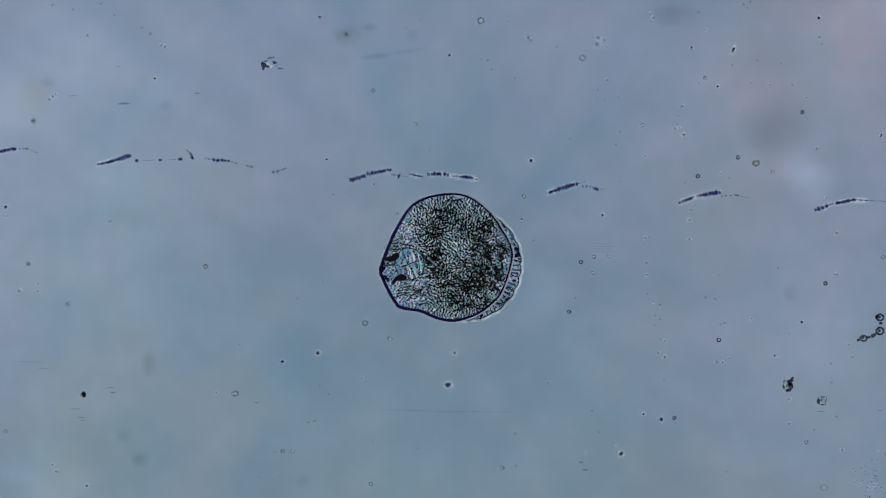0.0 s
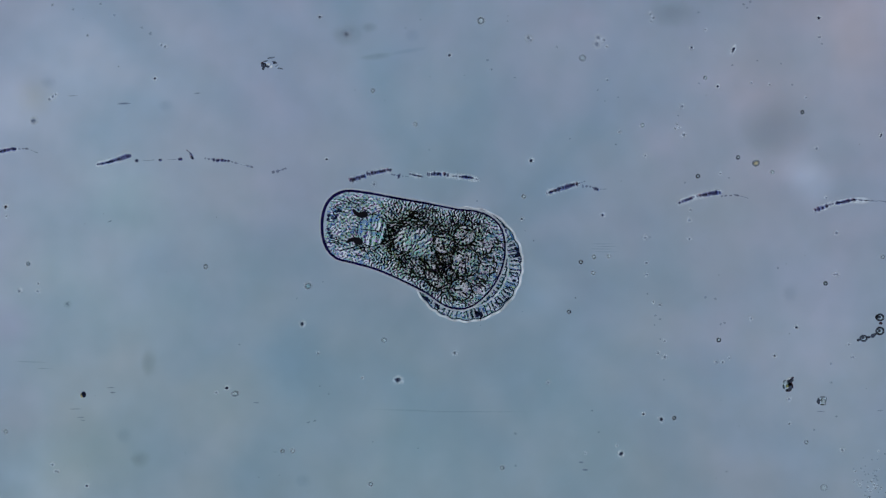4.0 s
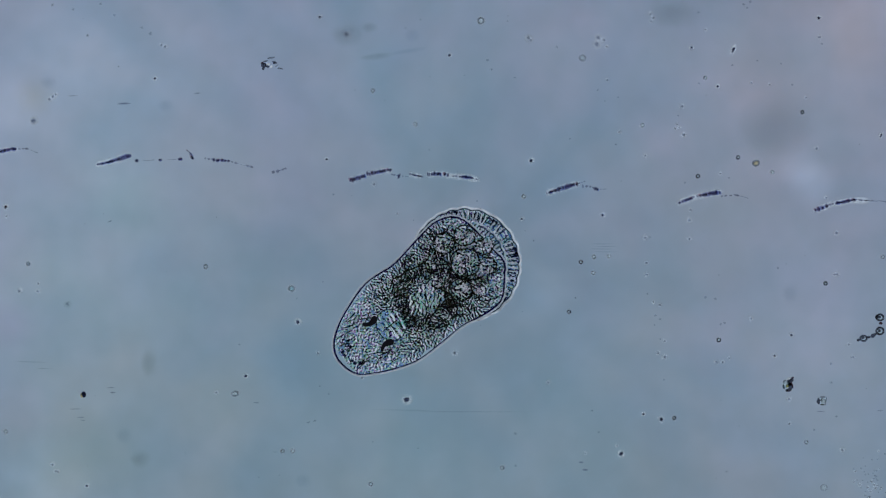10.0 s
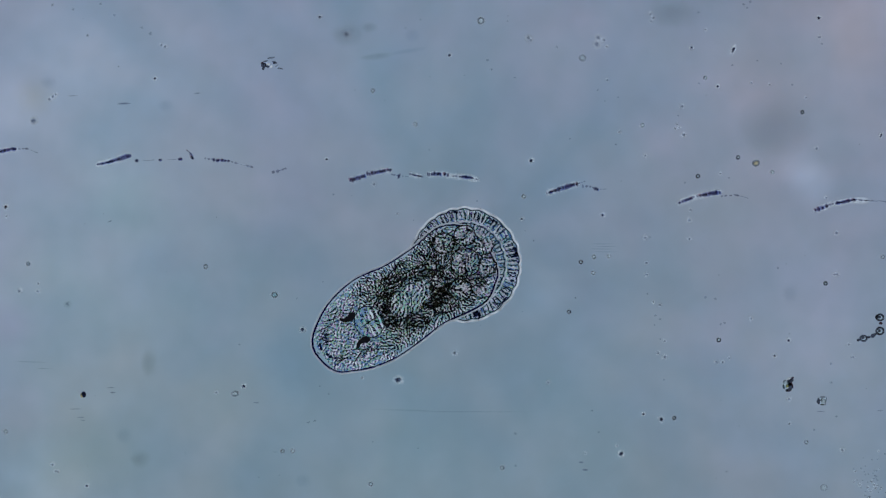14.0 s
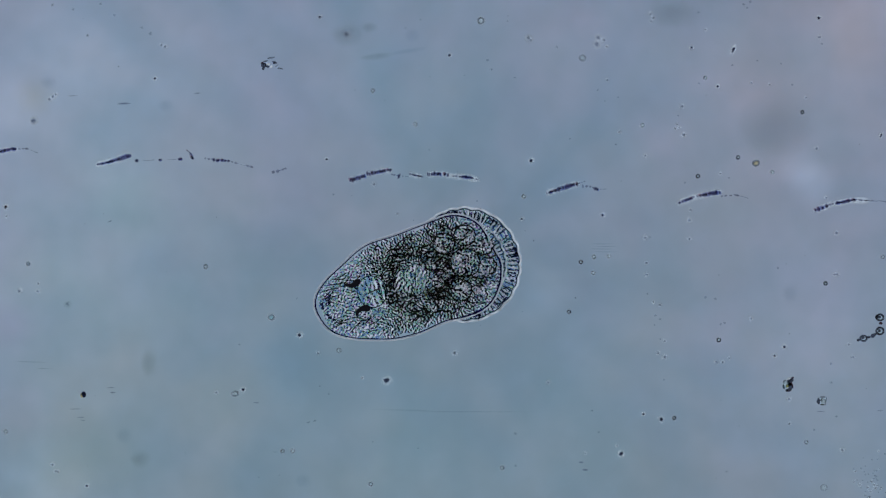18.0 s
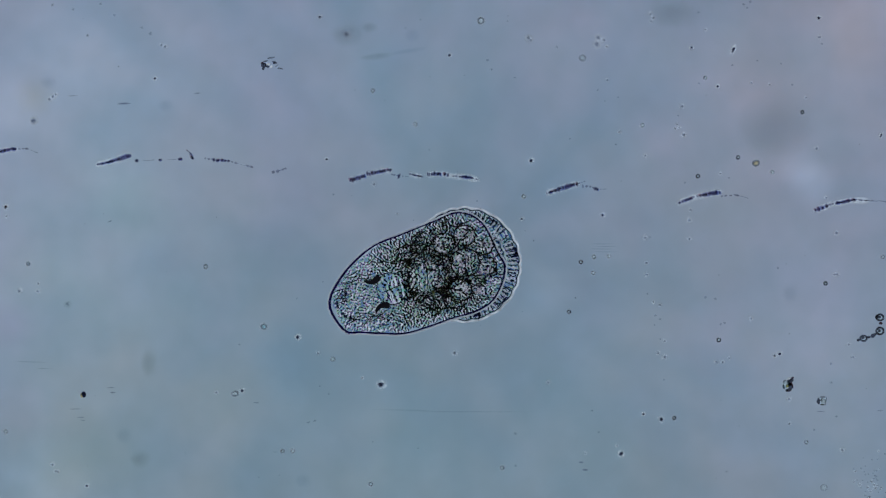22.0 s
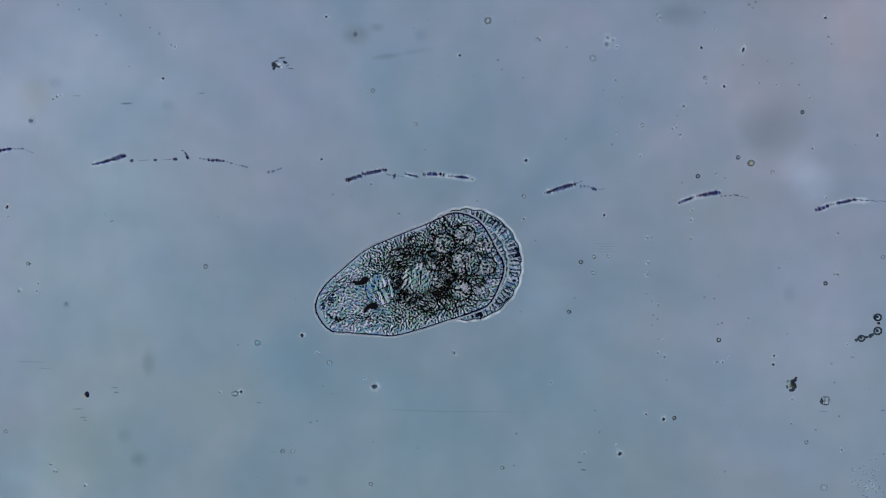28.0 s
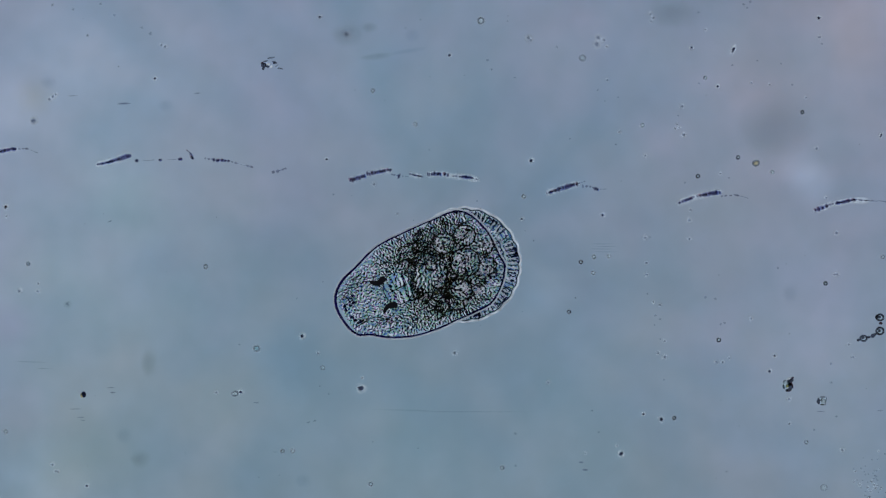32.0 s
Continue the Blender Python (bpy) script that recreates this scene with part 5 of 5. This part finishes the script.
smudge(535, 850, 18, 18, HAZE)
smudge(935, 68, 11, 11, DIM)
smudge(120, 538, 10, 10, DIM)
smudge(60, 213, 9, 11, DIMMER)
smudge(1397, 518, 16, 22, HAZE)

# scratches and dashes
for x0, y0, x1, y1, r, mat in ((118, 170, 140, 170, 1.1, FAINT), (204, 184, 234, 183, 1.8, GREY), (340, 166, 357, 165, 1.2, FAINT), (186, 687, 206, 686, 1.0, FAINT), (194, 695, 206, 695, 1.4, GREY), (118, 724, 148, 724, 1.0, FAINT), (134, 739, 152, 739, 1.2, FAINT), (140, 743, 152, 745, 1.0, FAINT), (542, 749, 550, 747, 1.5, FAINT), (553, 746, 561, 744, 1.5, FAINT), (446, 713, 460, 713, 1.0, FAINT), (1440, 728, 1464, 729, 1.2, FAINT), (1022, 818, 1034, 819, 1.7, GREY), (1028, 831, 1042, 832, 1.9, GREY), (1550, 727, 1564, 727, 1.2, FAINT), (650, 725, 780, 727, 0.5, FAINT)):
    scratch(x0, y0, x1, y1, r, mat)
for x0, y0, x1, y1, r, mat in ((700, 729, 960, 729, 0.5, FAINT), (1040, 432, 1092, 432, 0.7, FAINT), (1046, 437, 1100, 436, 0.7, FAINT), (1036, 441, 1088, 441, 0.7, FAINT), (1050, 446, 1096, 446, 0.7, FAINT), (190, 394, 200, 390, 1.0, GREY), (20, 640, 90, 642, 0.6, FAINT), (60, 652, 100, 653, 0.6, FAINT), (480, 800, 496, 800, 0.7, FAINT)):
    scratch(x0, y0, x1, y1, r, mat)

# grains; most lie on the right half of the slide
for x, y, r in ((566, 30, 2.8), (274, 139, 3.0), (10, 367, 3.4), (940, 284, 3.6), (1224, 85, 3.0), (1449, 32, 3.2), (1270, 153, 3.0), (1067, 381, 3.2), (924, 388, 2.6), (1170, 742, 3.8), (1099, 803, 4.4), (1139, 733, 2.8),
                (578, 282, 2.5), (795, 98, 3.0), (154, 860, 2.8), (1371, 630, 2.8)):
    speck(x, y, r * 0.9, GRIT)
speck(1298, 88, 2.8, GRIT, 1.9, 1.2)
speck(1559, 240, 2.2, GRIT, 1.7, 1.2)
for x, y, r in ((286, 80, 2.2), (293, 83, 2.4), (60, 214, 3.6), (662, 326, 2.3), (703, 378, 1.4), (12, 383, 1.8), (935, 68, 2.8), (939, 71, 2.2), (1450, 66, 2.4), (1207, 188, 2.8), (1210, 239, 2.8), (1198, 220, 1.8), (1195, 228, 1.8), (1202, 226, 1.6), (1096, 234, 2.0), (1445, 263, 2.3), (1142, 276, 2.0), (1275, 307, 1.8), (1142, 421, 2.6), (1220, 390, 2.8), (1222, 372, 2.2), (1220, 423, 2.2), (1480, 413, 2.5), (1462, 350, 2.0), (35, 515, 3.0), (67, 516, 2.4)):
    speck(x, y, r, GREY)
for x, y, r in ((68, 502, 1.8), (50, 467, 2.4), (88, 176, 2.6), (94, 171, 2.6), (99, 168, 2.0), (1144, 465, 2.3), (1144, 486, 2.3), (1168, 540, 2.0), (1156, 535, 1.8), (1176, 632, 2.8), (1165, 625, 2.0), (1481, 486, 2.8), (1476, 486, 2.0), (1396, 707, 2.8), (1329, 564, 2.2), (1491, 796, 2.6), (805, 625, 2.8), (1510, 632, 2.0), (1502, 610, 2.0), (1426, 173, 1.8), (1330, 147, 1.8), (1362, 150, 1.8), (1075, 142, 1.8), (1152, 25, 2.2), (1156, 32, 2.0), (1152, 38, 1.6)):
    speck(x, y, r, GREY)
for x, y, r in ((1249, 53, 1.6), (970, 677, 2.4), (1397, 750, 1.6), (103, 835, 2.0), (383, 695, 2.2), (563, 625, 2.2), (641, 669, 1.8), (1092, 789, 1.8), (1036, 803, 1.8), (1279, 641, 2.0), (1268, 641, 2.2), (1290, 634, 1.8), (1176, 604, 1.8)):
    speck(x, y, r, GREY)
for x, y, r in ((155, 63, 1.8), (267, 58, 1.8), (590, 344, 1.5), (911, 138, 1.4), (1094, 172, 1.5), (1090, 256, 1.6), (1008, 246, 1.4), (1454, 78, 1.8), (1340, 108, 1.6), (1382, 113, 1.6), (1290, 315, 1.6), (1212, 323, 1.8), (945, 426, 1.6), (844, 356, 1.6), (572, 499, 1.3), (120, 538, 2.6), (1160, 558, 1.8), (1168, 565, 1.8), (1168, 600, 1.8), (1175, 672, 1.8), (1248, 526, 2.0), (1266, 529, 2.0), (1282, 572, 2.0), (1275, 574, 1.8), (1397, 591, 1.4), (1470, 644, 2.4)):
    speck(x, y, r, FAINT)
for x, y, r in ((1471, 677, 2.4), (1441, 761, 2.0), (1048, 727, 1.8), (912, 768, 2.0), (582, 697, 1.8), (740, 793, 1.6), (745, 35, 1.4), (718, 50, 1.4), (1018, 527, 1.6), (1150, 420, 1.6), (1377, 475, 1.8), (424, 610, 1.3), (760, 265, 1.4), (210, 118, 1.4), (1507, 632, 1.6), (1200, 205, 1.5), (1145, 520, 1.6), (1158, 575, 1.6)):
    speck(x, y, r, FAINT)
speck(11, 365, 2.0, BRICK)
for x, y, r in ((93, 9, 2.2), (178, 7, 2.0), (130, 17, 2.0), (203, 27, 2.0), (252, 49, 2.2), (266, 60, 2.4), (155, 62, 1.8), (986, 83, 2.0), (863, 107, 2.0), (870, 123, 1.6), (1058, 159, 1.8), (1402, 150, 2.0), (1296, 116, 1.8),
                (1237, 148, 2.0), (1316, 9, 2.6), (1322, 14, 2.2), (1328, 4, 2.0), (1236, 22, 1.8), (912, 824, 2.0), (1060, 765, 1.8), (1285, 835, 2.0), (1480, 737, 1.8)):
    speck(x, y, r, FAINT)
for x, y, r in ((1059, 67, 3.6), (1057, 79, 4.2), (1074, 83, 2.0), (1069, 71, 2.2), (613, 61, 4.2), (93, 822, 2.6), (99, 834, 2.2)):
    speck(x, y, r, GREY)
for k in range(52):
    speck(rng.gauss(1540, 15), rng.gauss(846, 18), rng.uniform(0.9, 1.9), (FAINT, FAINT, GREY)[k % 3])
for k in range(44):
    speck(rng.uniform(10, 1558), rng.uniform(10, 872), rng.uniform(0.7, 1.2), FAINT)


# ---- what moves ----
def knock(y):
    """How far the knocked stage stands aside, by the height in the view, at 28 s; and the smaller knocks at 17.5 and 24 s."""
    big = np.interp(y, (0, 35, 60, 115, 138, 185, 212, 250, 285, 310, 331, 351, 372, 460, 576, 640, 680, 700, 745, 803, 882), (9, 12, 16, 19, 15, 4, -4, -7, -9, -8, -4, 0, 3, 3, -5, 0, 6, 6, 4, -2, -4))
    first = np.interp(y, (0, 60, 116, 138, 283, 308, 331, 351, 576, 680, 700, 802, 882), (-8, -8, -3, 0, -3, -8, -9, -8, -6, -1, 3, 3, 3))
    small = np.interp(y, (0, 60, 116, 283, 308, 351, 576, 882), (-3, -3, 0, -3, -5, -3, -1, 0))
    return first, small, big


def motions():
    for ob, where in MOVING:
        walk(ob, [(p["t"], where(p)) for p in POSTURES])
    for ob, y in SHAKEN:
        m = Matrix.LocRotScale(ob.location, ob.matrix_basis.to_quaternion(), None)
        rows = [(0.0, m)]
        for t, dx in zip((17.5, 24.0, 28.0), knock(y)):
            rows += [(t - 0.1, m), (t, Matrix.Translation((dx * U, 0, 0)) @ m), (t + 0.1, Matrix.Translation((dx * 0.1 * U, 0, 0)) @ m), (t + 0.2, m)]
        walk(ob, rows + [(32.0, m)])
    for ob, z, places in DRIFTING:
        walk(ob, [(t, Matrix.Translation(at(x, y, z))) for t, x, y in places])


motions()
